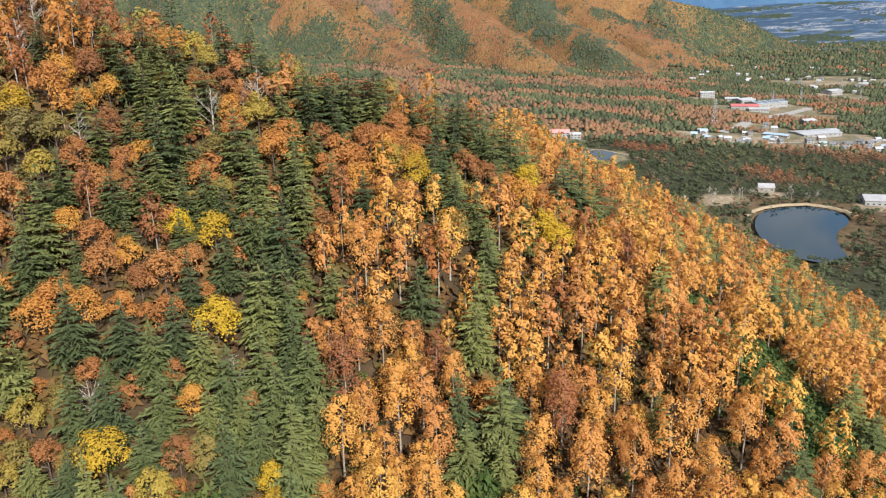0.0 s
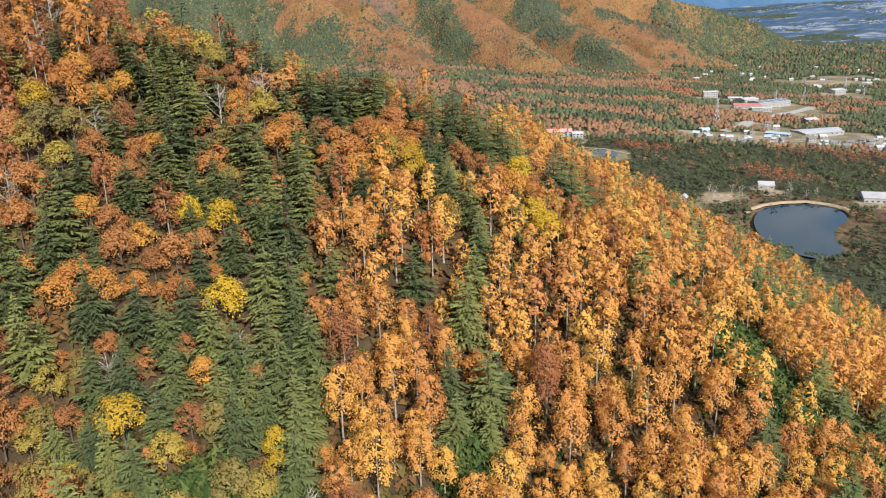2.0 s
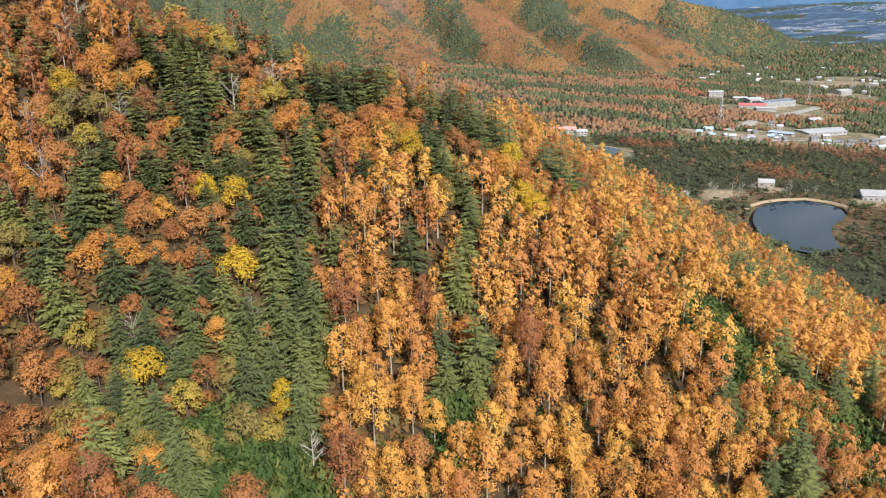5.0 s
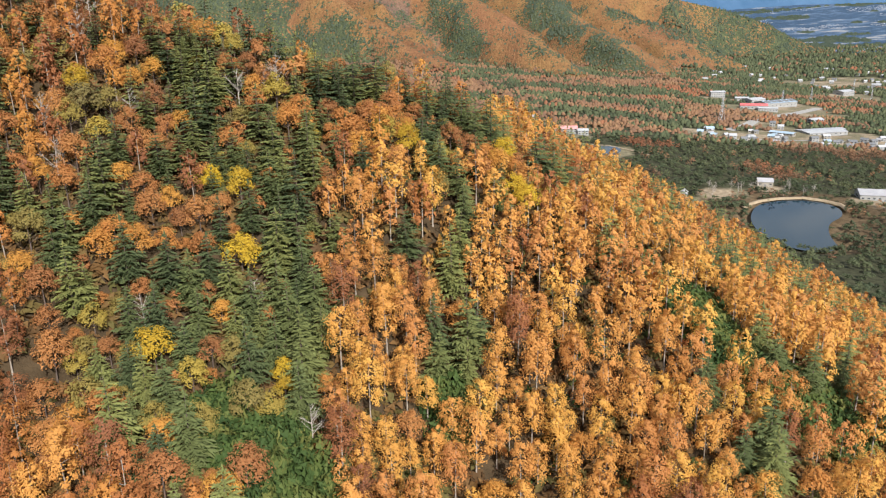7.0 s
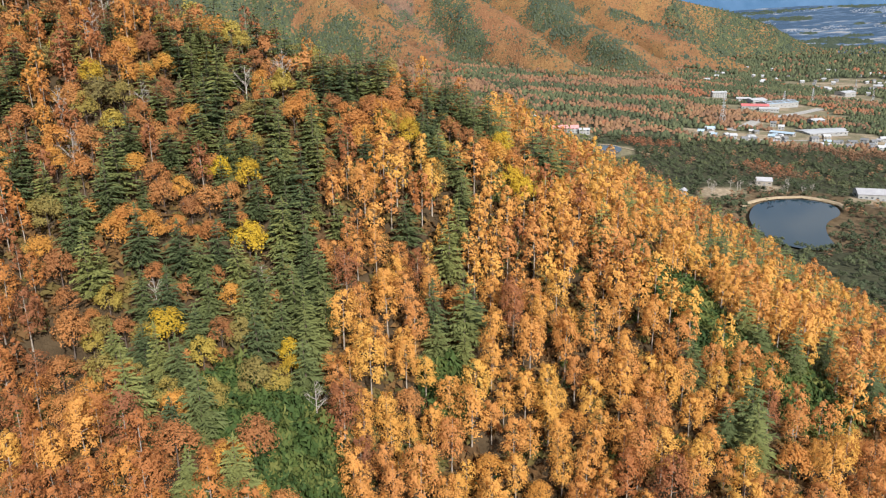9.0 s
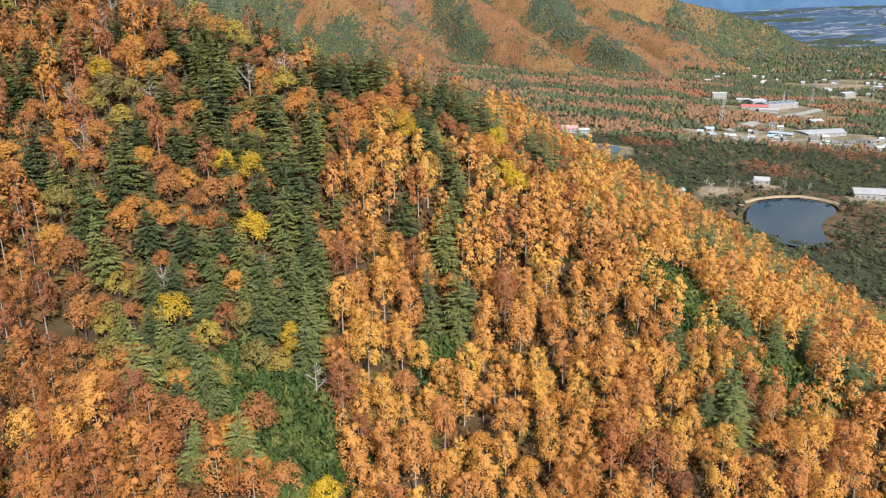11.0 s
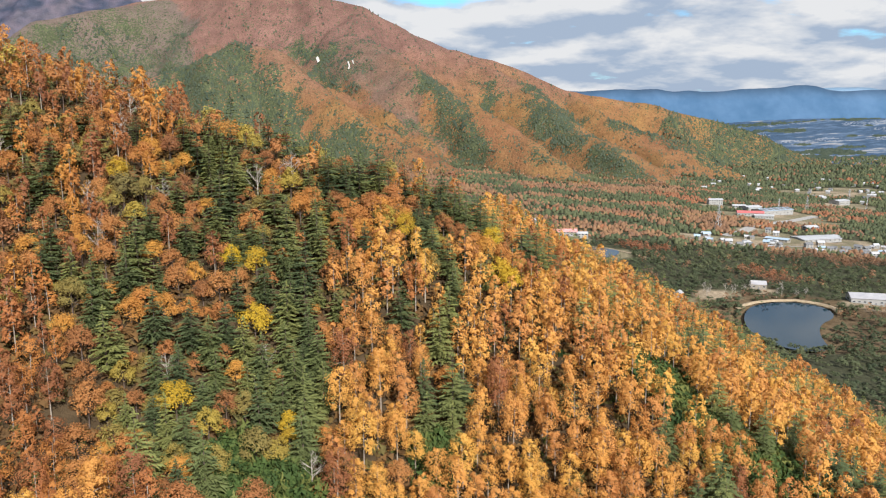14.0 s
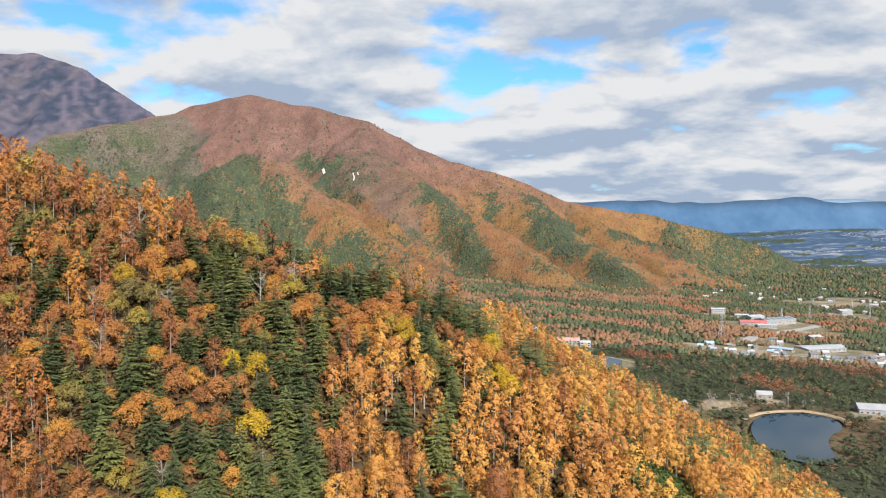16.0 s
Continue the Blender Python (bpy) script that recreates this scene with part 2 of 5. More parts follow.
def hill(x, y):
    """The wooded hill by the camera: one steep face, rounded to the right, with a crest behind it."""
    def face(x, y):
        xx = np.maximum(x, -320)
        step = np.clip(xx / 32, 0, 1) * np.clip((y - 185) / 55, 0, 1)
        f = -177.0 - 0.27 * xx + 0.563 * y - 9 * step - 0.2 * np.maximum(xx - 95, 0)
        f = f + 13 * np.exp(-((x + 42) / 26) ** 2 - ((y - 120) / 26) ** 2)        # low spur
        f = f - 9 * np.exp(-((x + 76 - (y - 150) * 0.3) / 11) ** 2 - ((y - 158) / 30) ** 2)  # gully beside it
        f = f - 6 * np.exp(-((x + 42) / 16) ** 2 - ((y - 180) / 22) ** 2)
        f = f + 7 * np.exp(-((x + 10) / 22) ** 2 - ((y - 212) / 22) ** 2)
        return f + 14 * np.clip((x - 8) / 40, 0, 1) * np.clip((258 - y) / 55, 0, 1) * np.clip((150 - x) / 50, 0, 1)   # the larch shoulder
    yc = 258 - 0.1 * np.maximum(x, -320) + 6 * wave(x, y * 0, 60, 3)
    f, b = face(x, y), face(x, yc) - 0.6 * (y - yc)
    flank = -60.0 - 0.56 * (x - 37) - 0.5 * np.maximum(y - 400, 0)                     # the long side that falls to the valley
    w = np.clip((x + 5) / 30, 0, 1)
    b = b + (flank - b) * w * w * (3 - 2 * w)
    k = 9.0
    h = np.clip(0.5 + 0.5 * (b - f) / k, 0, 1)
    return b + (f - b) * h - k * h * (1 - h) + 2.0 * wave(x, y, 35, 1) + 0.8 * wave(x, y, 12, 2)


def valley(x, y):
    """The valley floor: a fan that falls towards the plain, and the plain itself, which rises gently far off."""
    d = np.hypot(x, y)
    z = -163 - 0.085 * np.clip(x, -200, 1000)
    q = np.hypot(x - 320, y - 700)
    z = z + (-193.2 - z) * np.clip(1.9 - q / 90, 0, 1)                                # level ground round the pond
    z = z - 5 * np.clip((1 - ((x - 322) * 0.9 - (y - 690) * 0.25) ** 2 / 60 ** 2 - (y - 688) ** 2 / 96 ** 2) * 3, 0, 1)
    return z + 155 * (np.clip(d - 3000, 0, 2200) / 2200) ** 2 + 1.5 * wave(x, y, 180, 5) * np.clip((d - 1000) / 500, 0, 1)


def mountains(x, y):
    z, near = np.full(np.shape(x), -900.0), np.full(np.shape(x), 9e9)
    for line in RIDGES:
        for (ax, ay, az), (bx, by, bz) in zip(line, line[1:]):
            dx, dy = bx - ax, by - ay
            t = np.clip(((x - ax) * dx + (y - ay) * dy) / (dx * dx + dy * dy), 0, 1)
            d = np.hypot(x - ax - t * dx, y - ay - t * dy)
            near = np.minimum(near, d)
            z = np.maximum(z, az + t * (bz - az) - (0.92 if line in (CREST, FAR_PEAK) else 0.82) * (np.sqrt(d * d + 700) - 26))
    s = 0.94 * x + 0.33 * y + 70 * wave(x, y, 320, 10) + 22 * wave(x, y, 120, 11)      # gullies run down from the crest
    rough = 1 - 2 * np.abs(wave(s, y * 0.22, 250, 7))
    fine = 1 - 2 * np.abs(wave(s, y * 0.25, 95, 8))
    deep = np.clip(near / 120, 0.1, 1) * np.where(y > 3950, 0.3, 1.0)
    small = 1 - 2 * np.abs(wave(s, y * 0.4, 42, 12))
    return z + deep * (64 * rough + 28 * fine + 11 * small - 36) + 5 * wave(x, y, 60, 9) - 6


def land(x, y):
    """Height of the ground."""
    x, y = np.asarray(x, float), np.asarray(y, float)
    h, v, m = hill(x, y), valley(x, y), mountains(x, y)

    def blend(a, b, k):
        t = np.clip(0.5 + 0.5 * (a - b) / k, 0, 1)
        return b + (a - b) * t + k * t * (1 - t)
    return blend(blend(h, v, 14.0), m, 30.0)

# ---- what grows where: outlines in the plan ----
FIR_STANDS = [
    [(-80, 245), (-61, 260), (-56, 243), (-54, 223), (-57, 211), (-65, 206), (-71, 208), (-73, 219), (-75, 235)],
    [(-53, 222), (-47, 240), (-40, 227), (-33, 225), (-29, 201), (-29, 186), (-26, 173), (-26, 161), (-33, 162), (-44, 169), (-51, 181), (-55, 176), (-62, 189), (-59, 194), (-52, 191), (-42, 191), (-43, 206), (-49, 212)],
    [(-79, 183), (-71, 189), (-63, 194), (-51, 181), (-50, 167), (-58, 159), (-65, 173), (-76, 172), (-79, 173)],
    [(-84, 209), (-76, 215), (-70, 196), (-73, 192), (-80, 190)]]
FIR_STANDS += [
    [(-9, 244), (-4, 242), (0, 216), (8, 218), (1, 207), (3, 194), (2, 174), (-7, 169), (-8, 177), (-3, 187), (-2, 201), (-3, 214)],
    [(-11, 253), (2, 260), (18, 260), (17, 247), (7, 241), (-5, 236)],
    [(-42, 244), (-30, 264), (-19, 262), (-18, 248), (-32, 239), (-41, 234)],
    [(44, 252), (55, 260), (75, 264), (112, 262), (110, 236), (89, 230), (81, 232), (61, 240)],
    [(53, 165), (59, 167), (62, 151), (50, 149)],
    [(89, 184), (112, 189), (104, 173), (86, 171)]]
FIR_STANDS += [
    [(-11, 241), (-6, 249), (2, 257), (15, 275), (25, 299), (26, 270), (18, 252), (6, 241), (-2, 233)],
    [(-6, 239), (1, 241), (1, 213), (6, 215), (5, 206), (0, 208), (-5, 213)],
    [(63, 348), (85, 383), (69, 319), (50, 294)],
    [(77, 372), (102, 384), (125, 381), (135, 347), (113, 314), (91, 312), (78, 342)],
    [(144, 349), (151, 332), (146, 308), (126, 287), (130, 319)],
    [(86, 309), (104, 335), (91, 298), (75, 274)]]
BRUSH_PATCHES = [
    [(-52, 162), (-45, 168), (-38, 164), (-31, 163), (-28, 157), (-23, 151), (-20, 139), (-27, 133), (-33, 133), (-37, 144), (-44, 147), (-47, 148)],
    [(48, 229), (53, 232), (58, 231), (58, 216), (66, 221), (67, 208), (67, 195), (60, 189), (56, 195), (52, 203), (48, 209), (46, 217)],
    [(-7, 172), (1, 179), (-1, 164), (-5, 164)]]
LARCH_STANDS = [
    [(-31, 198), (-27, 212), (-15, 220), (-3, 222), (47, 252), (60, 236), (83, 224), (200, 200), (200, 110), (-18, 110), (-21, 138), (-27, 163), (-26, 181)]]
FRINGE = [[(45, 222), (45, 204), (53, 186), (62, 176), (76, 166), (86, 172), (80, 184), (68, 197), (60, 214)]]     # low growth on the near side of the strip
RUST_STANDS = [[(-112, 190), (-88, 177), (-77, 164), (-64, 146), (-47, 137), (-36, 131), (-26, 110), (-240, 110), (-240, 190)]]
GREEN_SLOPES = [
    [(-930, 2330), (-790, 2560), (-615, 2540), (-483, 2400), (-363, 2274), (-312, 2141), (-271, 2064), (-189, 1970), (-231, 1750), (-395, 1900), (-700, 2000)],
    [(-573, 2994), (-472, 2960), (-327, 2637), (-253, 2466), (-341, 2560), (-477, 2820)],
    [(-73, 2440), (-60, 2520), (37, 2380), (97, 2241), (103, 2131), (98, 2050), (54, 2050), (1, 2217), (-47, 2307)],
    [(103, 2853), (214, 2831), (230, 2782), (207, 2744), (150, 2779)],
    [(257, 2819), (380, 2900), (470, 2900), (346, 2758)],
    [(297, 2581), (440, 2850), (520, 2850), (456, 2594), (379, 2300), (350, 2380)]]
GREEN_SLOPES += [
    [(421, 2290), (490, 2260), (502, 2119), (537, 2045), (457, 2000), (381, 1960)],
    [(595, 2813), (923, 3105), (1162, 3160), (1400, 3140), (1500, 2837), (1208, 2700), (1071, 2700), (960, 2560), (807, 2525), (686, 2620)],
    [(-1900, 2800), (-1640, 3150), (-1300, 3380), (-1120, 3430), (-938, 3185), (-984, 2900), (-1230, 2700)]]
# open ground: centre, half sizes
CLEARINGS = [(495, 1150, 150, 52), (610, 1195, 125, 72), (520, 1270, 50, 40), (640, 1490, 125, 75), (690, 1590, 80, 60), (575, 1635, 40, 40), (980, 1900, 70, 70),
             (1050, 2180, 130, 90), (1190, 2290, 110, 50), (1270, 2170, 60, 70), (760, 1170, 130, 50), (285, 784, 26, 18), (425, 752, 32, 26), (200, 952, 40, 36), (170, 1048, 38, 32),
             (130, 1132, 26, 26), (334, 806, 13, 16), (237, 762, 10, 12), (385, 1145, 40, 30)]


def inside(x, y, poly):
    x, y = np.asarray(x, float), np.asarray(y, float)
    hit = np.zeros(x.shape, bool)
    for (ax, ay), (bx, by) in zip(poly, poly[1:] + poly[:1]):
        if ay != by:
            hit ^= ((ay > y) != (by > y)) & (x < (bx - ax) * (y - ay) / (by - ay) + ax)
    return hit


def any_inside(x, y, polys):
    hit = np.zeros(np.shape(x), bool)
    for p in polys:
        hit |= inside(x, y, p)
    return hit


def open_ground(x, y):
    hit = np.zeros(np.shape(x), bool)
    for cx, cy, rx, ry in CLEARINGS:
        k = 1 + 0.25 * wave(x, y, 25, 12)
        hit |= ((x - cx) / rx) ** 2 + ((y - cy) / ry) ** 2 < k * k
    return hit


def slope_green(x, y):
    """How much of the far slopes' wood is evergreen, 0 to 1."""
    stands, east, shoulder = np.zeros(np.shape(x)), np.zeros(np.shape(x)), np.zeros(np.shape(x))
    for k in range(4):                                                                # soft, ragged edges
        jx = x + 45 * wave(x, y, 130, 21) + 26 * wave(x, y, 42, 22) + 16 * wave(x, y, 17, 50 + k)
        jy = y + 60 * wave(x, y, 130, 23) + 36 * wave(x, y, 42, 24) + 24 * wave(x, y, 17, 55 + k)
        stands += any_inside(jx, jy, GREEN_SLOPES[:-2]) / 4
        east += inside(jx, jy, GREEN_SLOPES[-2]) / 4
        shoulder += inside(jx, jy, GREEN_SLOPES[-1]) / 4
    n = wave(x, y, 210, 25) + 0.7 * wave(x, y, 80, 26) + 0.5 * wave(x, y, 30, 27)
    low = np.clip((2900 - y) / 500, 0.06, 1)
    g = 0.06 + np.clip((n - 0.15) * 1.3, 0, 0.75) * low
    g = np.maximum(g, stands * (0.95 + 0.3 * np.minimum(wave(x, y, 55, 59), 0)))
    g = np.maximum(g, np.clip((x - 800) / 300, 0, 1) * np.clip(0.72 + 0.35 * wave(x, y, 70, 56), 0.2, 0.95))
    g = np.maximum(g, east * np.clip(0.82 + 0.35 * wave(x, y, 70, 58), 0.35, 0.96))
    return np.clip(np.maximum(g, shoulder * np.clip(0.6 + 0.45 * wave(x, y, 60, 57), 0.1, 0.9)), 0, 1)


CLIFF = [(-420, 2800), (-290, 2860), (-150, 2650), (-76, 2460), (-47, 2307), (24, 2160), (-138, 2303), (-298, 2546)]


def cliff(x, y):
    """The rust brown flank under the rocks."""
    return inside(x + 30 * wave(x, y, 80, 28), y + 30 * wave(x, y, 80, 29), CLIFF) * 1.0


def valley_kind(x, y):
    """0 evergreen, 1 larch, 2 brown and red trees on the valley floor."""
    d = np.hypot(x, y)
    belt = wave(x * 0.6, y, 85, 31) + 0.6 * wave(x, y, 34, 32)
    lim = np.where(d < 980, 0.62, np.where(d < 1080, 0.2, np.where(d < 1900, -0.02, np.where(d < 2500, 0.14, 0.45)))) + np.clip((x - 560) / 500, 0, 0.4)
    k = np.where(belt > lim, 1, 0)
    return np.where((wave(x, y, 60, 33) > 0.72) & (d > 900), 2, k)


# ---- ground: one sheet, finer near the hill ----


def grid_mesh(name, X, Y, Z):
    r, c = X.shape
    me = bpy.data.meshes.new(name)
    i = np.arange(r * c).reshape(r, c)
    q = np.stack([i[:-1, :-1], i[:-1, 1:], i[1:, 1:], i[1:, :-1]], -1).reshape(-1, 4)
    fill_mesh(me, np.stack([X, Y, Z], -1).reshape(-1, 3), q)
    return me


def fill_mesh(me, V, Q):
    me.vertices.add(len(V))
    me.vertices.foreach_set("co", np.ascontiguousarray(V, np.float32).ravel())
    me.loops.add(Q.size)
    me.loops.foreach_set("vertex_index", np.ascontiguousarray(Q, np.int32).ravel())
    me.polygons.add(len(Q))
    me.polygons.foreach_set("loop_start", np.arange(0, Q.size, Q.shape[1], dtype=np.int32))
    me.update(calc_edges=True)


def cover_colour(x, y, z):
    n = len(x)
    col = np.tile((0.06, 0.042, 0.024), (n, 1))                      # leaf litter
    d = np.hypot(x, y)
    m = mountains(x, y) > valley(x, y) - 4
    val = (d > 420) & ~m
    col[val] = (0.05, 0.052, 0.03)
    col[any_inside(x, y, BRUSH_PATCHES)] = (0.035, 0.055, 0.018)
    g = slope_green(x, y)
    # orange below, brick brown towards the crest, greyer on the flank with the rocks, in soft patches
    high = np.clip((z + 10 + 45 * wave(x, y, 160, 41) + 25 * wave(x, y, 55, 47)) / 190, 0, 1)[:, None]
    bare_flank = (cliff(x, y) * np.clip(0.8 + 0.4 * wave(x, y, 70, 48), 0, 1))[:, None]
    patch = (0.5 + 0.5 * np.clip(wave(x, y, 120, 49) + 0.6 * wave(x, y, 40, 40), -1, 1))[:, None]
    slope = np.array((0.18, 0.088, 0.046)) * patch + np.array((0.205, 0.115, 0.048)) * (1 - patch)
    # the crest's brown has extra blue painted in for haze
    slope = slope + (np.array((0.16, 0.09, 0.074)) * (0.9 + 0.2 * patch) - slope) * high
    slope = slope + (np.array((0.135, 0.088, 0.068)) - slope) * bare_flank
    grey = (inside(x + 40 * wave(x, y, 110, 36), y + 40 * wave(x, y, 110, 35), GREEN_SLOPES[-1]) * 0.75)[:, None]       # the bare shoulder below the peak
    slope = slope + (np.array((0.115, 0.098, 0.085)) - slope) * grey
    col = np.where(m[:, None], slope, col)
    # far peak: bluish purple streaks, much bluer than the nearer slopes
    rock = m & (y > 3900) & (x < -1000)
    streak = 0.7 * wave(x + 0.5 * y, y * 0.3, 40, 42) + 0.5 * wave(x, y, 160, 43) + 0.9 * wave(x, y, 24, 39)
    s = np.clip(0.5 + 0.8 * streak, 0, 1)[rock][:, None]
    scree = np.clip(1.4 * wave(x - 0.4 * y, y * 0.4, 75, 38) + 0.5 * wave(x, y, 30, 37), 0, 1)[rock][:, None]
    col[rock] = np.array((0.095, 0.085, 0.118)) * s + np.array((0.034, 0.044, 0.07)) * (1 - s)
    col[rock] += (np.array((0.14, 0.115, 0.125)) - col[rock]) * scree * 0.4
    o = val & open_ground(x, y)
    col[o] = np.where((wave(x, y, 28, 44) > 0.1)[o][:, None], (0.27, 0.215, 0.15), (0.17, 0.15, 0.095))
    shore = val & (np.hypot(x - 320, y - 695) < 105)
    col[shore & ~o] = (0.12, 0.085, 0.05)
    # far plain: haze and cloud shade painted into the fields as dark blue
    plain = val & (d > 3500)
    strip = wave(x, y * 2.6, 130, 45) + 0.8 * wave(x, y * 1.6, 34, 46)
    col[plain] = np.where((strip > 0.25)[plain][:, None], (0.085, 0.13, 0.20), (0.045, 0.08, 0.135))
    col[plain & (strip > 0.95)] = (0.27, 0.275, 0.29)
    wood = np.where(rock, 0.45, np.where(m, 1.0, 0.0))
    return col, wood, np.where(rock, 0, g * wood)


def build_ground():
    v = np.concatenate([np.linspace(-500, 80, 30), np.linspace(84, 430, 120), np.linspace(436, 1300, 80), np.linspace(1310, 3900, 260), np.linspace(3920, 4960, 70)])
    u = np.linspace(-1, 1, 261)
    u = np.sign(u) * np.abs(u) ** 1.15
    Y, U = np.meshgrid(v, u, indexing="ij")
    X = U * (430 + 0.72 * np.clip(Y, 0, None)) + 0.04 * np.clip(Y, 0, None)
    Z = land(X, Y)
    me = grid_mesh("ground", X, Y, Z)
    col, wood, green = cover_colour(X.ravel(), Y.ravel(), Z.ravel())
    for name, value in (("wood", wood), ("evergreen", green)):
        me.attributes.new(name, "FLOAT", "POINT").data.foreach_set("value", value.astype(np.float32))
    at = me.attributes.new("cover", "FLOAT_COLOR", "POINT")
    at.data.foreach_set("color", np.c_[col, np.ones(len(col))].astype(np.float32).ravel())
    me.polygons.foreach_set("use_smooth", np.ones(len(me.polygons), bool))
    me.materials.append(GROUND)
    return tagged(new("ground", me), "steep wooded hillside, valley floor and autumn mountains", "ground", kind="structure")


build_ground()

# ---- trees: patterns made of many small leaf sprays ----
rng = np.random.default_rng(7)


def unit(a):
    return a / np.maximum(np.linalg.norm(a, axis=-1, keepdims=True), 1e-9)


def sprays(P, N, su, sv, along=None):
    """Small three-cornered leaf sprays at P, facing N, half sizes su, sv; along: the way of their long side."""
    n = len(P)
    N = unit(N)
    a = unit(np.cross(N, rng.normal(size=(n, 3)))) if along is None else unit(along - N * (along * N).sum(1, keepdims=True))
    b = np.cross(N, a)
    su, sv = np.broadcast_to(su, n)[:, None], np.broadcast_to(sv, n)[:, None]
    j = lambda: rng.uniform(0.6, 1.3, (n, 1))
    V = np.stack([P - a * su * j() - b * sv * 0.6 * j(), P + a * su * j() - b * sv * 0.3, P + b * sv * j() + a * su * rng.uniform(-0.5, 0.5, (n, 1))], 1)
    return V.reshape(-1, 3)


def tube(points, radii, sides=6):
    P = np.asarray(points, float)
    V, Q = [], []
    for k, (p, r) in enumerate(zip(P, radii)):
        d = unit((P[min(k + 1, len(P) - 1)] - P[max(k - 1, 0)])[None])[0]
        a = unit(np.cross(d, (1, 0.13, 0.07))[None])[0]
        b = np.cross(d, a)
        w = np.arange(sides) * 2 * np.pi / sides
        V.append(p + r * (np.cos(w)[:, None] * a + np.sin(w)[:, None] * b))
        if k:
            i = np.arange(sides)
            o = (k - 1) * sides
            Q.append(np.stack([o + i, o + (i + 1) % sides, o + sides + (i + 1) % sides, o + sides + i], 1))
    return np.concatenate(V), np.concatenate(Q)


def joined_tubes(tubes):
    V, Q, o = [], [], 0
    for v, q in tubes:
        V.append(v)
        Q.append(q + o)
        o += len(v)
    return np.concatenate(V), np.concatenate(Q)


def stem(h, r, limbs, spread, lean=0.02, sides=6):
    """A tapered trunk with a few limbs."""
    top = np.array([rng.normal() * lean * h, rng.normal() * lean * h, h])
    t = np.linspace(0, 1, 6)
    line = np.stack([top[0] * t ** 2, top[1] * t ** 2, h * t - 0.6 * (t == 0)], 1)
    out = [tube(line, r * (1 - 0.9 * t) * np.where(t == 0, 1.35, 1), sides)]
    for k in range(limbs):
        s = rng.uniform(0.35, 0.85)
        p = np.array([top[0] * s * s, top[1] * s * s, h * s])
        w = rng.uniform(0, 2 * np.pi)
        L = spread * (1.1 - s) * rng.uniform(0.7, 1.1)
        q = p + np.array([np.cos(w) * L, np.sin(w) * L, L * rng.uniform(0.25, 0.7)])
        out.append(tube([p, (p + q) / 2 + [0, 0, 0.1 * L], q], [r * 0.3, r * 0.2, r * 0.06], 4))
    return joined_tubes(out)


def larch(h=14.0, R=2.9, lobes=25, per=68, size=0.225, limbs=6):
    """An egg-shaped crown of tufted boughs, lit above and dark beneath, on a slender stem that is bare below."""
    base = rng.uniform(0.25, 0.38)
    lop = rng.uniform(0, 2 * np.pi)
    P, N, A = [], [], []
    for k in range(lobes):
        s = (k + rng.uniform(0, 1)) / lobes
        w = k * 2.4 + rng.normal() * 0.45
        r = R * math.sqrt(max(0.03, 1 - (abs(s - 0.34) / 0.70) ** 2.1)) * rng.uniform(0.72, 1.14) * (1 + 0.14 * math.cos(w - lop))
        a = max(0.6, 0.42 * r) * rng.uniform(0.75, 1.25)
        d = np.array([math.cos(w), math.sin(w), 0.0])
        c = d * max(0.0, r - a * 0.85) + [0, 0, h * (base + (0.97 - base) * s) + 0.1 * r]
        o = unit(rng.normal(size=(per, 3)) + d * 0.5 + [0, 0, 0.45])
        P.append(c + o * np.array([a, a, a * 0.95]) * rng.uniform(0.3, 1.25, (per, 1)))
        N.append(o * 0.65 + d * 0.6 + np.array([0, 0, 0.25 + 0.3 * s]) + rng.normal(size=(per, 3)) * 0.22)
        A.append(rng.normal(size=(per, 3)) + [0, 0, -0.6])
    P, N, A = np.concatenate(P), np.concatenate(N), np.concatenate(A)
    return stem(h * 0.97, 0.17, limbs, R * 0.8), sprays(P, N, size * rng.uniform(0.7, 1.4, len(P)), size * rng.uniform(0.6, 0.9, len(P)), A)


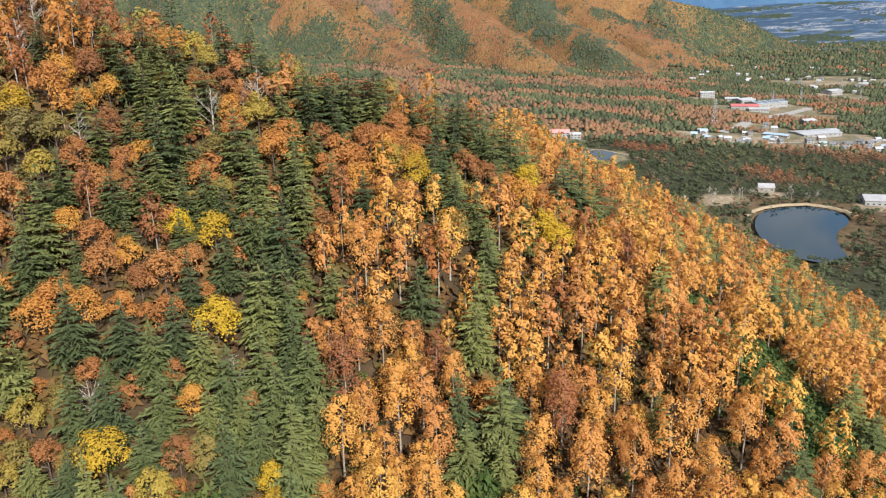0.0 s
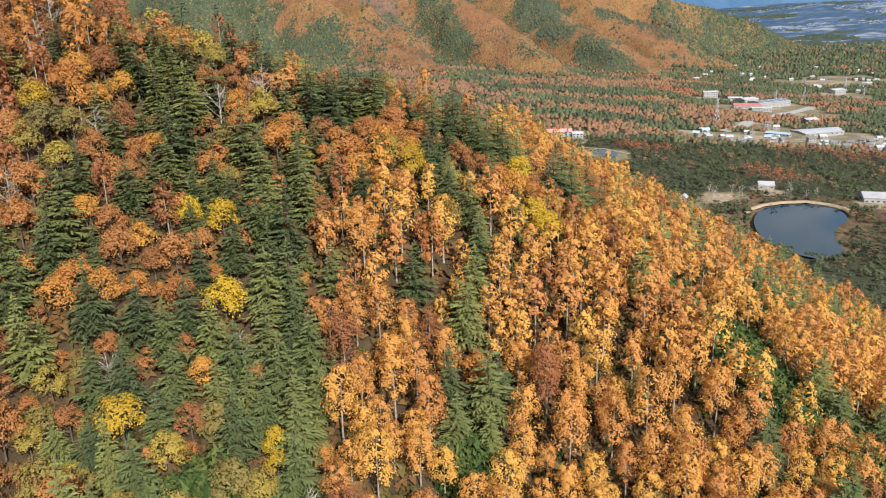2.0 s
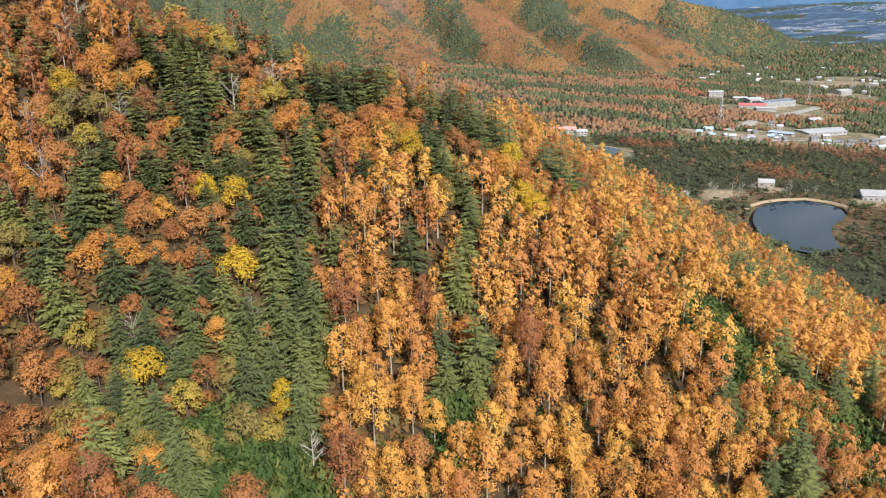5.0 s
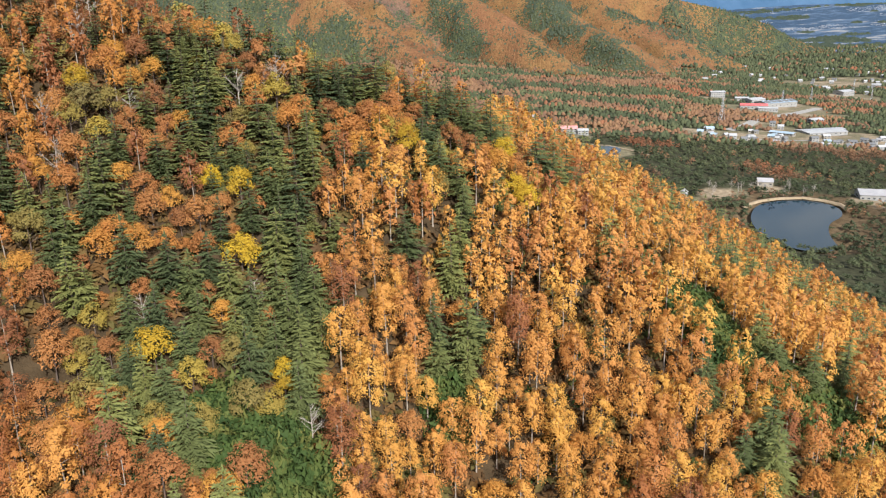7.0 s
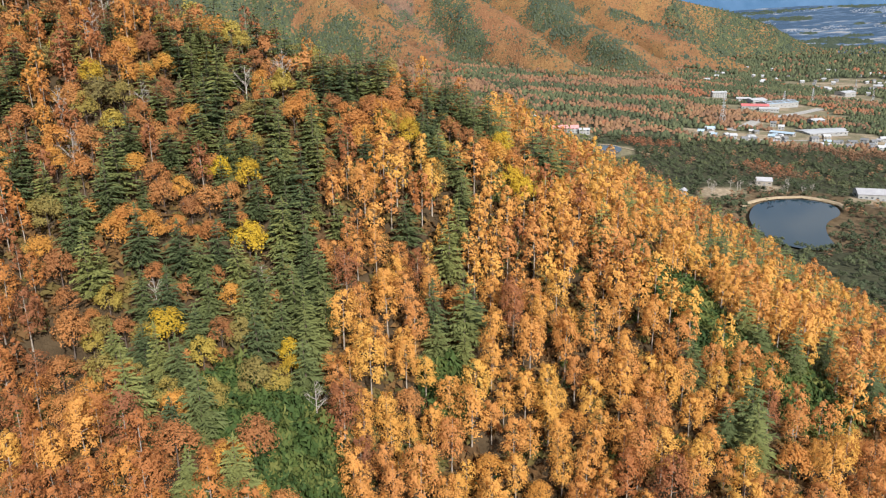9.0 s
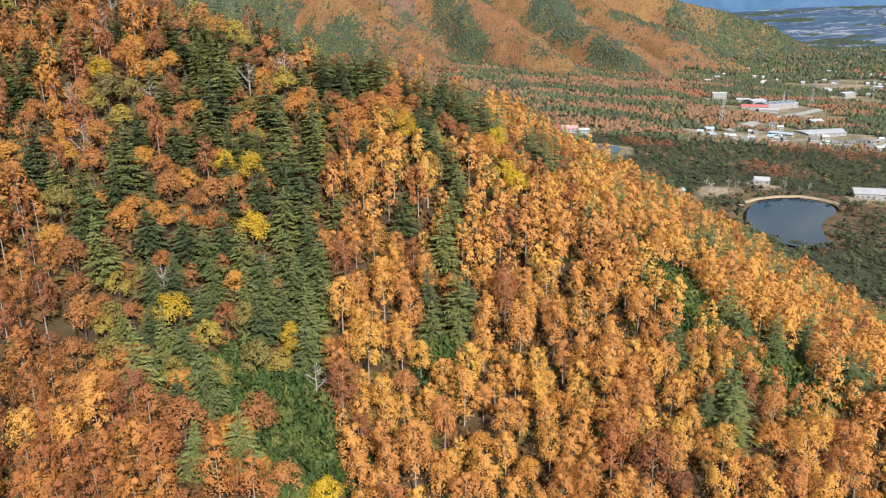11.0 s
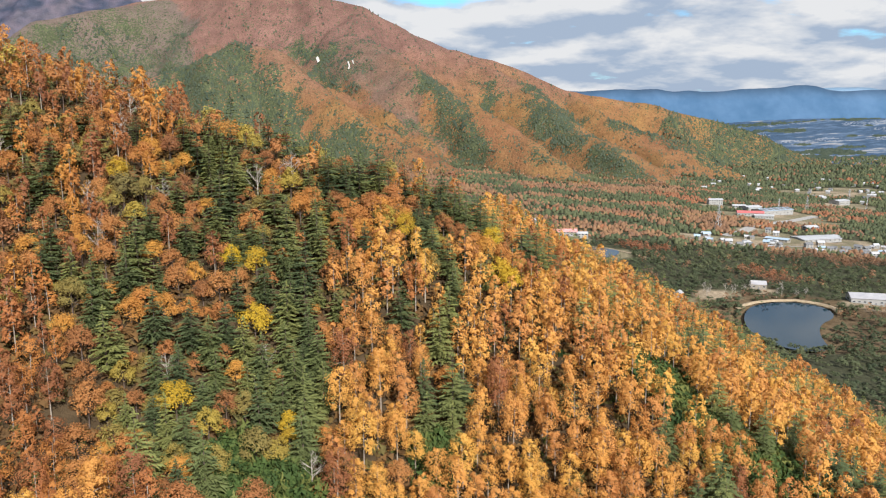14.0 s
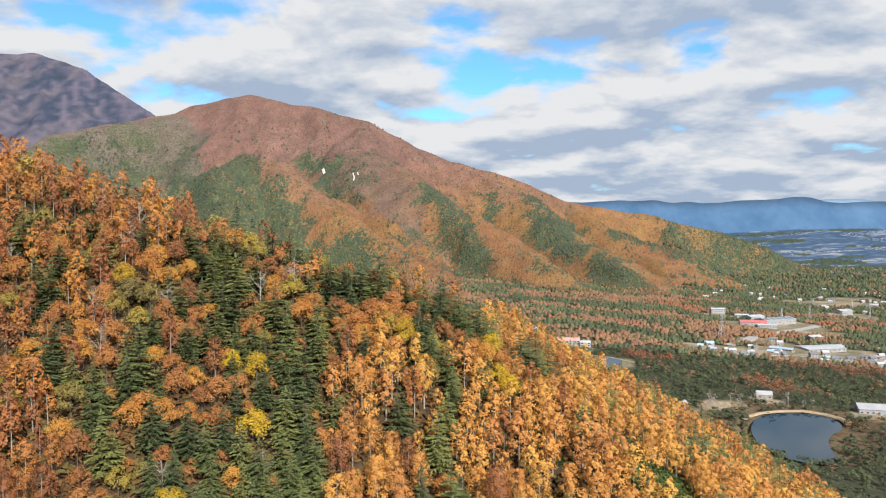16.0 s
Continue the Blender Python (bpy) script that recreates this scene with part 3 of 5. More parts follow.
def fir(h=15.5, R=4.3, tiers=13, stations=5, boughs=10, wide=0.30):
    """Flat layered boughs, each a fan of side twigs on a drooping rib; wide below and pointed above."""
    rows = []
    lop = rng.uniform(0, 2 * np.pi)
    for k in range(tiers):
        s = (k + rng.uniform(0, 0.6)) / tiers
        r = R * (1 - s) ** 0.85 * rng.uniform(0.82, 1.12) * min(1, 0.8 + 1.4 * s) + 0.3
        m = max(4, int(boughs * (1 - 0.7 * s) + 0.5))
        for j in range(m):
            w = 2 * np.pi * j / m + k * 1.7 + rng.normal() * 0.22
            L = r * rng.uniform(0.6, 1.15) * (1 + 0.12 * math.cos(w - lop))
            rows.append((h * (0.14 + 0.83 * s) + rng.normal() * 0.2, w, L, 0.30 - 0.05 * (1 - s) + rng.normal() * 0.05))
    z0, w, L, fall = np.array(rows).T
    d = np.stack([np.cos(w), np.sin(w), 0 * w], 1)
    side = np.stack([-np.sin(w), np.cos(w), 0 * w], 1)

    def along(q):
        return d * (L * q)[:, None] + np.array([0, 0, 1.0]) * (z0 + 0.22 * L * q - fall * L * q * q)[:, None]
    tris = []
    for q in np.linspace(0.22, 0.94, stations):
        for sgn in (-1, 1):
            qq = np.clip(q + rng.normal(0, 0.05, len(L)), 0.1, 1)
            root = along(qq)
            ln = (L * (0.16 + 0.30 * (1 - abs(qq - 0.5) * 1.1)) * rng.uniform(0.7, 1.25, len(L)))[:, None]
            tip = root + (d * 0.75 + side * sgn * rng.uniform(0.6, 1.0, (len(L), 1))) * ln + np.array([0, 0, 1.0]) * (-0.14 * ln + rng.normal(0, 0.10, (len(L), 1)))
            half = (wide * (0.55 + 0.16 * L) * rng.uniform(0.7, 1.3, len(L)))[:, None]
            tris.append(np.stack([root - d * half, root + d * half + np.array([0, 0, 0.04]), tip], 1))
    half = side * (wide * 0.8 * (0.5 + 0.12 * L))[:, None]
    tris.append(np.stack([along(0.72 + 0 * L) - half, along(0.72 + 0 * L) + half, along(1.1 + 0 * L)], 1))
    c = along(0.05 + 0 * L)
    tris.append(np.stack([c - side * (0.12 * L)[:, None], c + side * (0.12 * L)[:, None], along(0.7 + 0 * L) - [0, 0, 0.08]], 1))
    top = np.array([0, 0, h * 0.985])
    for k in range(7):
        a = k * 2.4
        tris.append(np.array([[[0, 0, h * (0.9 + 0.012 * k)], [math.cos(a) * 0.28, math.sin(a) * 0.28, h * (0.90 + 0.01 * k)], top + [0, 0, 0.05 * k]]]))
    return stem(h * 0.97, 0.2, 0, 1), np.concatenate(tris).reshape(-1, 3)


def maple(h=11.0, R=4.4, lobes=36, per=46, size=0.225, limbs=9):
    """A rounded crown of many uneven puffs, open below."""
    P, N = [], []
    for k in range(lobes):
        u = rng.normal(size=3)
        u /= np.linalg.norm(u)
        u[2] = abs(u[2]) * 1.1 - 0.42
        far = rng.uniform(0.5, 0.8)
        c = np.array([u[0] * R * far, u[1] * R * far, h * 0.58 + u[2] * h * 0.40 * rng.uniform(0.8, 1.1)])
        r = R * rng.uniform(0.18, 0.36)
        o = unit(rng.normal(size=(per, 3)))
        o[:, 2] = np.where(o[:, 2] < -0.5, -o[:, 2], o[:, 2])
        P.append(c + o * r * rng.uniform(0.6, 1.15, (per, 1)))
        N.append(o + u * 0.5 + np.array([0, 0, 0.3]) + rng.normal(size=(per, 3)) * 0.25)
    P, N = np.concatenate(P), np.concatenate(N)
    return stem(h * 0.72, 0.2, limbs, R * 1.1), sprays(P, N, size * rng.uniform(0.7, 1.4, len(P)), size * 0.8)


def bare(h=11.0):
    """A leafless tree: trunk, limbs and twigs."""
    out = [tube([(0, 0, -0.5), (0.1, 0, h * 0.4), (0.25, 0.1, h * 0.75), (0.3, 0.15, h)], [0.17, 0.12, 0.06, 0.02], 6)]
    for k in range(20):
        s = rng.uniform(0.28, 0.92)
        p = np.array([0.3 * s * s, 0.15 * s * s, h * s])
        w, L = rng.uniform(0, 2 * np.pi), h * 0.36 * (1.15 - s) * rng.uniform(0.7, 1.2)
        d = np.array([np.cos(w), np.sin(w), rng.uniform(0.6, 1.3)])
        q = p + d * L
        out.append(tube([p, p + d * L * 0.5 + [0, 0, -0.06 * L], q], [0.06, 0.04, 0.02], 4))
        for g in range(5):
            a = p + d * L * rng.uniform(0.4, 0.95)
            e = a + (d * 0.5 + rng.normal(size=3) * 0.5) * L * 0.5
            out.append(tube([a, (a + e) / 2, e], [0.03, 0.02, 0.01], 3))
    return joined_tubes(out)


def shrub(R=1.5, n=62, size=0.46):
    o = unit(rng.normal(size=(n, 3)))
    o[:, 2] = np.abs(o[:, 2])
    P = o * np.array([R, R, R * 0.95]) * rng.uniform(0.7, 1.1, (n, 1))
    return sprays(P, o + rng.normal(size=P.shape) * 0.4 + [0, 0, 0.3], size * rng.uniform(0.7, 1.3, n), size * 0.75)


def faces_of(V):
    return np.arange(len(V)).reshape(-1, 3)


def mesh_of(name, V, Q, mat):
    me = bpy.data.meshes.new(name)
    fill_mesh(me, V, Q)
    me.materials.append(mat)
    return me


def part(name, me, parent, label=""):
    ob = new(name, me)
    ob.parent = parent
    return tagged(ob, label) if label else ob


def spread_mass(name, patterns, places, mat, label, category, smooth=False):
    """Joins many plants into one mesh. patterns: (V, Q) each; places: rows x, y, z, turn, size, height size, tint."""
    VV, QQ, TT, o = [], [], [], 0
    places = np.asarray(places, float)
    pick = rng.integers(0, len(patterns), len(places))
    for k, (V, Q) in enumerate(patterns):
        p = places[pick == k]
        if not len(p):
            continue
        c, s = np.cos(p[:, 3])[:, None], np.sin(p[:, 3])[:, None]
        W = np.empty((len(p), len(V), 3), np.float32)
        W[..., 0] = (c * V[:, 0] - s * V[:, 1]) * p[:, 4:5] + p[:, 0:1]
        W[..., 1] = (s * V[:, 0] + c * V[:, 1]) * p[:, 4:5] + p[:, 1:2]
        W[..., 2] = V[:, 2] * p[:, 5:6] + p[:, 2:3]
        VV.append(W.reshape(-1, 3))
        QQ.append((Q[None] + (np.arange(len(p)) * len(V))[:, None, None]).reshape(-1, Q.shape[1]) + o)
        TT.append(np.repeat(p[:, 6], len(V)))
        o += W.shape[0] * W.shape[1]
    me = bpy.data.meshes.new(name)
    fill_mesh(me, np.concatenate(VV), np.concatenate(QQ))
    me.attributes.new("tint", "FLOAT", "POINT").data.foreach_set("value", np.concatenate(TT).astype(np.float32))
    me.materials.append(mat)
    if smooth:
        me.polygons.foreach_set("use_smooth", np.ones(len(me.polygons), bool))
    return tagged(new(name, me), label, category, kind="stuff")


# ---- the hill's trees: where each one stands ----
# kind, then x, y, size of each tree that stands out
MARKED = []
MARKED += [("fir", *q) for q in ((-109, 247, 0.95), (-101, 234, 0.95), (-93, 246, 0.8), (-73, 239, 1), (-65, 249, 1), (-69, 236, 0.95), (-61, 232, 1.1), (-79, 227, 0.85), (-74, 222, 0.9), (-62, 221, 1), (-48, 226, 1.1), (-52, 215, 0.9), (-78, 211, 1), (-77, 199, 1.1), (-81, 201, 0.9), (-68, 209, 0.9), (-64, 212, 0.9), (-35, 244, 1.1), (-26, 248, 1), (-20, 251, 0.9), (-6, 252, 1), (-6, 240, 1), (-33, 232, 0.8), (-28, 220, 0.8), (-35, 218, 1), (-33, 212, 1), (-43, 217, 1), (-42, 207, 1.05), (-36, 205, 1.05), (-46, 201, 0.9),)]
MARKED += [("fir", *q) for q in ((-55, 205, 0.8), (-69, 185, 1.05), (-77, 176, 1.1), (-61, 187, 1), (-56, 185, 1), (-53, 189, 1), (-48, 186, 1), (-38, 185, 1.15), (-30, 185, 1.1), (-43, 182, 1), (-53, 178, 0.9), (-35, 180, 1.05), (-41, 169, 1.05), (-31, 169, 1.1), (-59, 161, 0.85), (-54, 158, 0.9), (-63, 165, 0.8), (-39, 194, 1.1), (-35, 196, 1.05), (-27, 199, 0.9), (1, 201, 1), (-1, 193, 1.1), (2, 180, 1.15), (-4, 176, 1), (4, 185, 0.9), (-3, 221, 0.9), (1, 219, 0.95), (0, 262, 0.9), (-7, 224, 0.9), (7, 246, 1),)]
MARKED += [("fir", *q) for q in ((11, 259, 1), (16, 257, 1), (25, 250, 1.3), (30, 252, 1.3), (34, 255, 1.2), (28, 257, 1.2), (54, 298, 0.95), (13, 225, 0.75), (74, 301, 0.7), (80, 288, 0.8), (68, 190, 0.9), (70, 185, 0.9), (76, 180, 0.9), (30, 184, 0.75), (-36, 226, 0.9),)]
MARKED += [("orange", *q) for q in ((-87, 233, 1.2), (-87, 239, 1), (-69, 220, 0.8), (-70, 203, 0.9), (-41, 228, 1.1), (-54, 220, 0.9), (-73, 191, 1), (-75, 187, 1.05), (-68, 190, 1), (-63, 193, 0.8), (-93, 205, 1), (-85, 198, 1), (-27, 231, 1.1), (-21, 238, 1.1), (-16, 246, 1), (-24, 230, 1), (-18, 221, 1), (-66, 183, 0.7), (-64, 155, 1.05), (-52, 149, 0.95), (0, 187, 0.95), (13, 237, 1.1), (10, 239, 1), (-71, 152, 0.9), (-23, 223, 1), (-15, 241, 0.9), (-76, 236, 0.9), (-66, 223, 0.8), (-30, 228, 0.8), (85, 162, 0.8),)]
MARKED += [("orange", *q) for q in ((15, 148, 0.8),)]
MARKED += [("yellow", *q) for q in ((-47, 193, 1.15), (-59, 168, 1.05), (-92, 227, 1.05), (-56, 208, 0.8), (-49, 206, 1.05), (-35, 170, 0.75), (-34, 166, 0.7), (-11, 230, 1), (16, 228, 1.1), (19, 225, 1), (15, 247, 0.9), (-23, 133, 0.9),)]
MARKED += [("olive", *q) for q in ((-88, 220, 1.25), (-83, 215, 1), (-73, 175, 0.9), (-69, 179, 0.7), (-73, 170, 0.85), (-70, 161, 1.1), (-51, 164, 0.95), (-45, 172, 1), (-40, 160, 1.15), (-36, 161, 0.95), (-50, 219, 0.75), (-47, 153, 1), (-83, 223, 1), (-90, 216, 1), (-74, 167, 0.8),)]
MARKED += [("red", *q) for q in ((-77, 218, 0.95), (-74, 228, 0.95), (-73, 213, 0.95), (-70, 216, 0.6), (-32, 237, 0.9), (-30, 213, 0.75), (-53, 186, 0.6), (-69, 171, 0.8), (-82, 175, 1), (-77, 165, 1.1), (-49, 171, 0.85), (-67, 198, 1), (-57, 199, 1.05), (-53, 202, 0.9), (-85, 205, 1.1), (-77, 159, 1), (-74, 153, 1), (0, 239, 1.05), (5, 242, 0.9), (-40, 183, 0.6), (-10, 162, 0.9), (-108, 248, 1), (-96, 249, 1), (-82, 242, 0.9), (-93, 217, 1), (-60, 247, 0.7), (-55, 249, 0.8), (-50, 246, 0.7), (-61, 198, 0.8), (97, 172, 0.9),)]
MARKED += [("bare", *q) for q in ((-55, 237, 1.1), (-43, 187, 0.8), (-28, 158, 0.85), (-64, 178, 0.9), (-99, 258, 1), (-95, 213, 1.1), (-15, 210, 0.9), (-50, 246, 0.7), (59, 242, 0.8),)]
MARKED += [("larch", *q) for q in ((4, 167, 1.1), (-7, 148, 1.05), (-5, 208, 1.1), (-21, 203, 1.1),)]
REACH = {"larch": 2.85, "rust": 2.8, "fir": 3.1, "yellow": 3.7, "orange": 3.3, "red": 3.1, "olive": 3.2, "bare": 1.6}


def hill_trees():
    cells, stand = {}, []

    def free(x, y, r):
        i, j = int(x // 8), int(y // 8)
        for a in (i - 1, i, i + 1):
            for b in (j - 1, j, j + 1):
                for (px, py, pr) in cells.get((a, b), ()):
                    if (px - x) ** 2 + (py - y) ** 2 < ((pr + r) * 0.80) ** 2:
                        return False
        return True

    def put(kind, x, y, s):
        cells.setdefault((int(x // 8), int(y // 8)), []).append((x, y, REACH[kind] * s))
        stand.append((kind, x, y, s))
    for row in MARKED:
        put(*row)
    n = 42000
    x, y = rng.uniform(-240, 215, n), rng.uniform(104, 385, n)
    yc = 258 - 0.1 * x
    firs, larches, brush, rusts = (any_inside(x, y, q) for q in (FIR_STANDS, LARCH_STANDS, BRUSH_PATCHES + FRINGE, RUST_STANDS))
    a, s = rng.uniform(0, 1, n), rng.uniform(0.78, 1.18, n)
    patch = wave(x, y, 22, 51)
    for k in range(n):
        if brush[k] or y[k] > yc[k] + 38 and x[k] < 8 or y[k] > 300 and x[k] < 0.26 * y[k] - 70:
            continue
        if rusts[k]:
            kind = "rust" if a[k] < 0.66 else "larch" if a[k] < 0.82 else "olive" if a[k] < 0.9 else "red" if a[k] < 0.95 else "fir"
        elif firs[k]:
            kind = "larch" if x[k] > 40 and y[k] > 200 and a[k] < 0.3 else "fir" if a[k] < 0.86 else ("orange" if a[k] < 0.93 else "olive")
        elif larches[k]:
            kind = ("larch" if a[k] < 0.88 else "rust" if a[k] < 0.95 else "fir" if a[k] < 0.97 else "orange")
        elif x[k] > 40 or y[k] > 290:
            kind = "fir" if patch[k] > 0.05 and y[k] > 255 and a[k] < 0.4 else "larch" if a[k] < 0.62 else "rust" if a[k] < 0.74 else ("fir" if a[k] < 0.92 else "orange")
        elif x[k] < -82:
            kind = "rust" if a[k] < 0.5 else "red" if a[k] < 0.62 else "orange" if a[k] < 0.74 else "olive" if a[k] < 0.84 else "fir" if a[k] < 0.985 else "bare"
        elif y[k] < 190:
            kind = "fir" if a[k] < 0.6 else "olive" if a[k] < 0.78 else "red" if a[k] < 0.9 else "orange"
        else:
            kind = ("orange" if a[k] < 0.3 else "red" if a[k] < 0.52 else "rust" if a[k] < 0.64 else "olive" if a[k] < 0.8 else "fir" if a[k] < 0.985 else "bare") if patch[k] < 0.3 else (
                "fir" if a[k] < 0.5 else "red" if a[k] < 0.72 else "orange" if a[k] < 0.9 else "rust")
        if free(x[k], y[k], REACH[kind] * s[k]):
            put(kind, x[k], y[k], s[k])
    # young growth in the gaps
    n = 14000
    x, y = rng.uniform(-200, 110, n), rng.uniform(112, 300, n)
    gold, rusts = any_inside(x, y, LARCH_STANDS), any_inside(x, y, RUST_STANDS)
    skip = any_inside(x, y, BRUSH_PATCHES + FRINGE) | (y > 258 - 0.1 * x + 25)
    a, s = rng.uniform(0, 1, n), rng.uniform(0.42, 0.62, n)
    for k in np.nonzero(~skip)[0]:
        kind = "orange" if a[k] < 0.2 else "red" if a[k] < 0.42 else "olive" if a[k] < 0.6 else "fir"
        if gold[k] or rusts[k]:
            kind = "larch" if gold[k] else "rust"
        if free(x[k], y[k], 2.3 if gold[k] or rusts[k] else 1.3):
            put(kind, x[k], y[k], s[k] + 0.12 * (gold[k] or rusts[k]))
    return stand


STAND = hill_trees()
LOOK = {"rust": ("larch_tree", "rust brown larch with thinning needles", "larch tree"),
        "larch": ("larch_tree", "golden orange larch with a slender pale trunk", "larch tree"),
        "fir": ("fir_tree", "dark green fir with layered drooping boughs", "fir tree"),
        "yellow": ("maple_tree", "bright yellow maple with a rounded crown", "maple tree"),
        "orange": ("maple_tree", "orange maple with a rounded autumn crown", "maple tree"),
        "red": ("maple_tree", "rust red broadleaf tree with thinning leaves", "broadleaf tree"),
        "olive": ("maple_tree", "olive and ochre broadleaf tree turning yellow", "broadleaf tree"),
        "bare": ("bare_tree", "leafless pale grey tree with bare branches", "bare tree")}


def make_thing(kind):
    """One tree as a thing with its trunk and crown, at the origin."""
    name, label, cat = LOOK[kind]
    root = tagged(new(name), label, cat, "trees on the hill")
    if kind == "bare":
        part("trunk", mesh_of("bare_trunk", *bare(), PALE_BARK), root)
        return root
    (tv, tq), V = (larch(R=rng.uniform(2.8, 3.6), h=rng.uniform(12, 15)) if kind == "larch" else larch(R=rng.uniform(2.8, 3.6), h=rng.uniform(11.5, 14), per=62) if kind == "rust" else
                   fir(h=rng.uniform(13.5, 17.5), R=rng.uniform(3.6, 4.6)) if kind == "fir" else maple(h=rng.uniform(9.8, 12), R=rng.uniform(3.9, 4.7)))
    part("trunk", mesh_of(kind + "_trunk", tv, tq, BARK if kind in ("larch", "rust") else DARK_BARK), root)
    part("crown", mesh_of(kind + "_crown", V, faces_of(V), LEAF[kind]), root)
    return root


def plant_hill():
    single = {}
    rest = {}
    most = {"larch": 260, "rust": 130, "fir": 260, "orange": 90, "red": 60, "olive": 60, "bare": 300, "yellow": 100}
    for row in sorted(STAND, key=lambda q: math.hypot(q[1] + 10, q[2] - 60) + (60 if q[3] < 0.65 else 0) - (300 if q in MARKED else 0)):
        k = row[0]
        lot = single.setdefault(k, [])
        (lot if len(lot) < most.get(k, 30) else rest.setdefault(k, [])).append(row)
    for kind, rows in single.items():
        many = 10 if len(rows) > 100 else 4
        made = [make_thing(kind) for _ in range(min(many, len(rows)))]
        for k, (_, x, y, s) in enumerate(rows):
            z = float(land(x, y)) - 0.2
            m = Matrix.Translation((x, y, z)) @ Matrix.Rotation(rng.uniform(0, 6.28), 4, "Z")
            ob = made[k] if k < len(made) else copy_thing(made[k % len(made)], m)
            ob.matrix_basis = m
            ob.scale = (s, s, s * rng.uniform(0.9, 1.08))
    for kind, rows in rest.items():
        name, label, cat = LOOK[kind]
        pats, stems = [], []
        for _ in range(8):
            (tv, tq), V = larch(lobes=18, per=24, size=0.40, limbs=0) if kind in ("larch", "rust") else fir(tiers=9, stations=3, boughs=8, wide=0.5) if kind == "fir" else maple(lobes=20, per=18, size=0.45, limbs=2)
            pats.append((V, faces_of(V)))
            stems.append((tv, tq))
        p = np.array([(x, y, float(land(x, y)) - 0.2, rng.uniform(0, 6.28), s, s, rng.uniform(0, 1)) for _, x, y, s in rows])
        spread_mass(kind + "_wood", pats, p, MASS[kind], label.split(" with")[0] + " wood on the hill", "wood")
        spread_mass(kind + "_stems", stems, p, BARK if kind in ("larch", "rust") else DARK_BARK, "tree stems under the wood's crowns", "tree stems")


plant_hill()


def pond_trees():
    """Leafless trees on the open bank of the reservoir."""
    made = [make_thing("bare") for _ in range(3)]
    for k in range(16):
        x, y = rng.uniform(262, 372), rng.uniform(778, 806)
        m = Matrix.Translation((x, y, float(land(x, y)) - 0.2)) @ Matrix.Rotation(rng.uniform(0, 6.28), 4, "Z")
        ob = made[k] if k < 3 else copy_thing(made[k % 3], m)
        ob.matrix_basis = m
        tagged(ob, "leafless pale grey tree beside the reservoir", group="bare trees by the reservoir")


pond_trees()


def brush():
    n = 2200
    x, y = rng.uniform(-60, 100, n * 6), rng.uniform(120, 245, n * 6)
    ok = any_inside(x, y, BRUSH_PATCHES + FRINGE)
    under = (~ok) & (rng.uniform(0, 1, n * 6) < 0.05)
    x, y, ok2 = x[ok | under], y[ok | under], ok[ok | under]
    s = rng.uniform(0.7, 1.5, len(x)) * np.where(ok2, np.where(x > 30, 1.7, 1.45), 0.6)
    pats = []
    for _ in range(6):
        V = shrub(n=110, size=0.30)
        pats.append((V, faces_of(V)))
    spread_mass("brush", pats, np.c_[x, y, land(x, y) - 0.3, rng.uniform(0, 6.28, len(x)), s, s * rng.uniform(0.9, 1.5, len(x)) * np.where(ok2 & (x < 0), 1.5, 1), rng.uniform(0, 1, len(x))],
                MASS["brush"], "green creepers and bushes on a cleared slope", "bushes")



def undergrowth():
    x, y = rng.uniform(-200, 150, 11000), rng.uniform(110, 290, 11000)
    ok = ~any_inside(x, y, BRUSH_PATCHES)
    x, y = x[ok], y[ok]
    s = rng.uniform(0.7, 1.7, len(x))
    pats = []
    for _ in range(6):
        V = shrub(R=1.4, n=14, size=0.85)
        pats.append((V, faces_of(V)))
    spread_mass("undergrowth", pats, np.c_[x, y, land(x, y) - 0.2, rng.uniform(0, 6.28, len(x)), s, s, rng.uniform(0, 1, len(x))],
                MASS["under"], "brown and olive undergrowth beneath the trees", "undergrowth")


brush()
undergrowth()

# ---- woods of the valley floor and the far slopes ----


def scatter(step, y0, y1, left, right):
    """Random places over the fan of ground in view, one to each square of the given step on average."""
    n = int((y1 - y0) * ((right - left) * (y0 + y1) / 2 + 140) / step ** 2)
    y = np.sqrt(rng.uniform(y0 ** 2, y1 ** 2, n))
    return rng.uniform(left * y - 60, right * y + 80), y


def round_off(pts, times=2):
    for _ in range(times):
        pts = [q for (a, b), (c, d) in zip(pts, pts[1:] + pts[:1]) for q in ((a * 0.75 + c * 0.25, b * 0.75 + d * 0.25), (a * 0.25 + c * 0.75, b * 0.25 + d * 0.75))]
    return pts


POND = round_off([(272, 690), (287, 727), (304, 752), (327, 763), (356, 764), (373, 742), (364, 707), (338, 684), (322, 651), (311, 605), (280, 608), (266, 645)])


def in_water(x, y):
    return inside((x - 318) * 0.9 + 318, (y - 692) * 0.93 + 692, POND) | (np.hypot((x - 192) / 34, (y - 935) / 50) < 1)


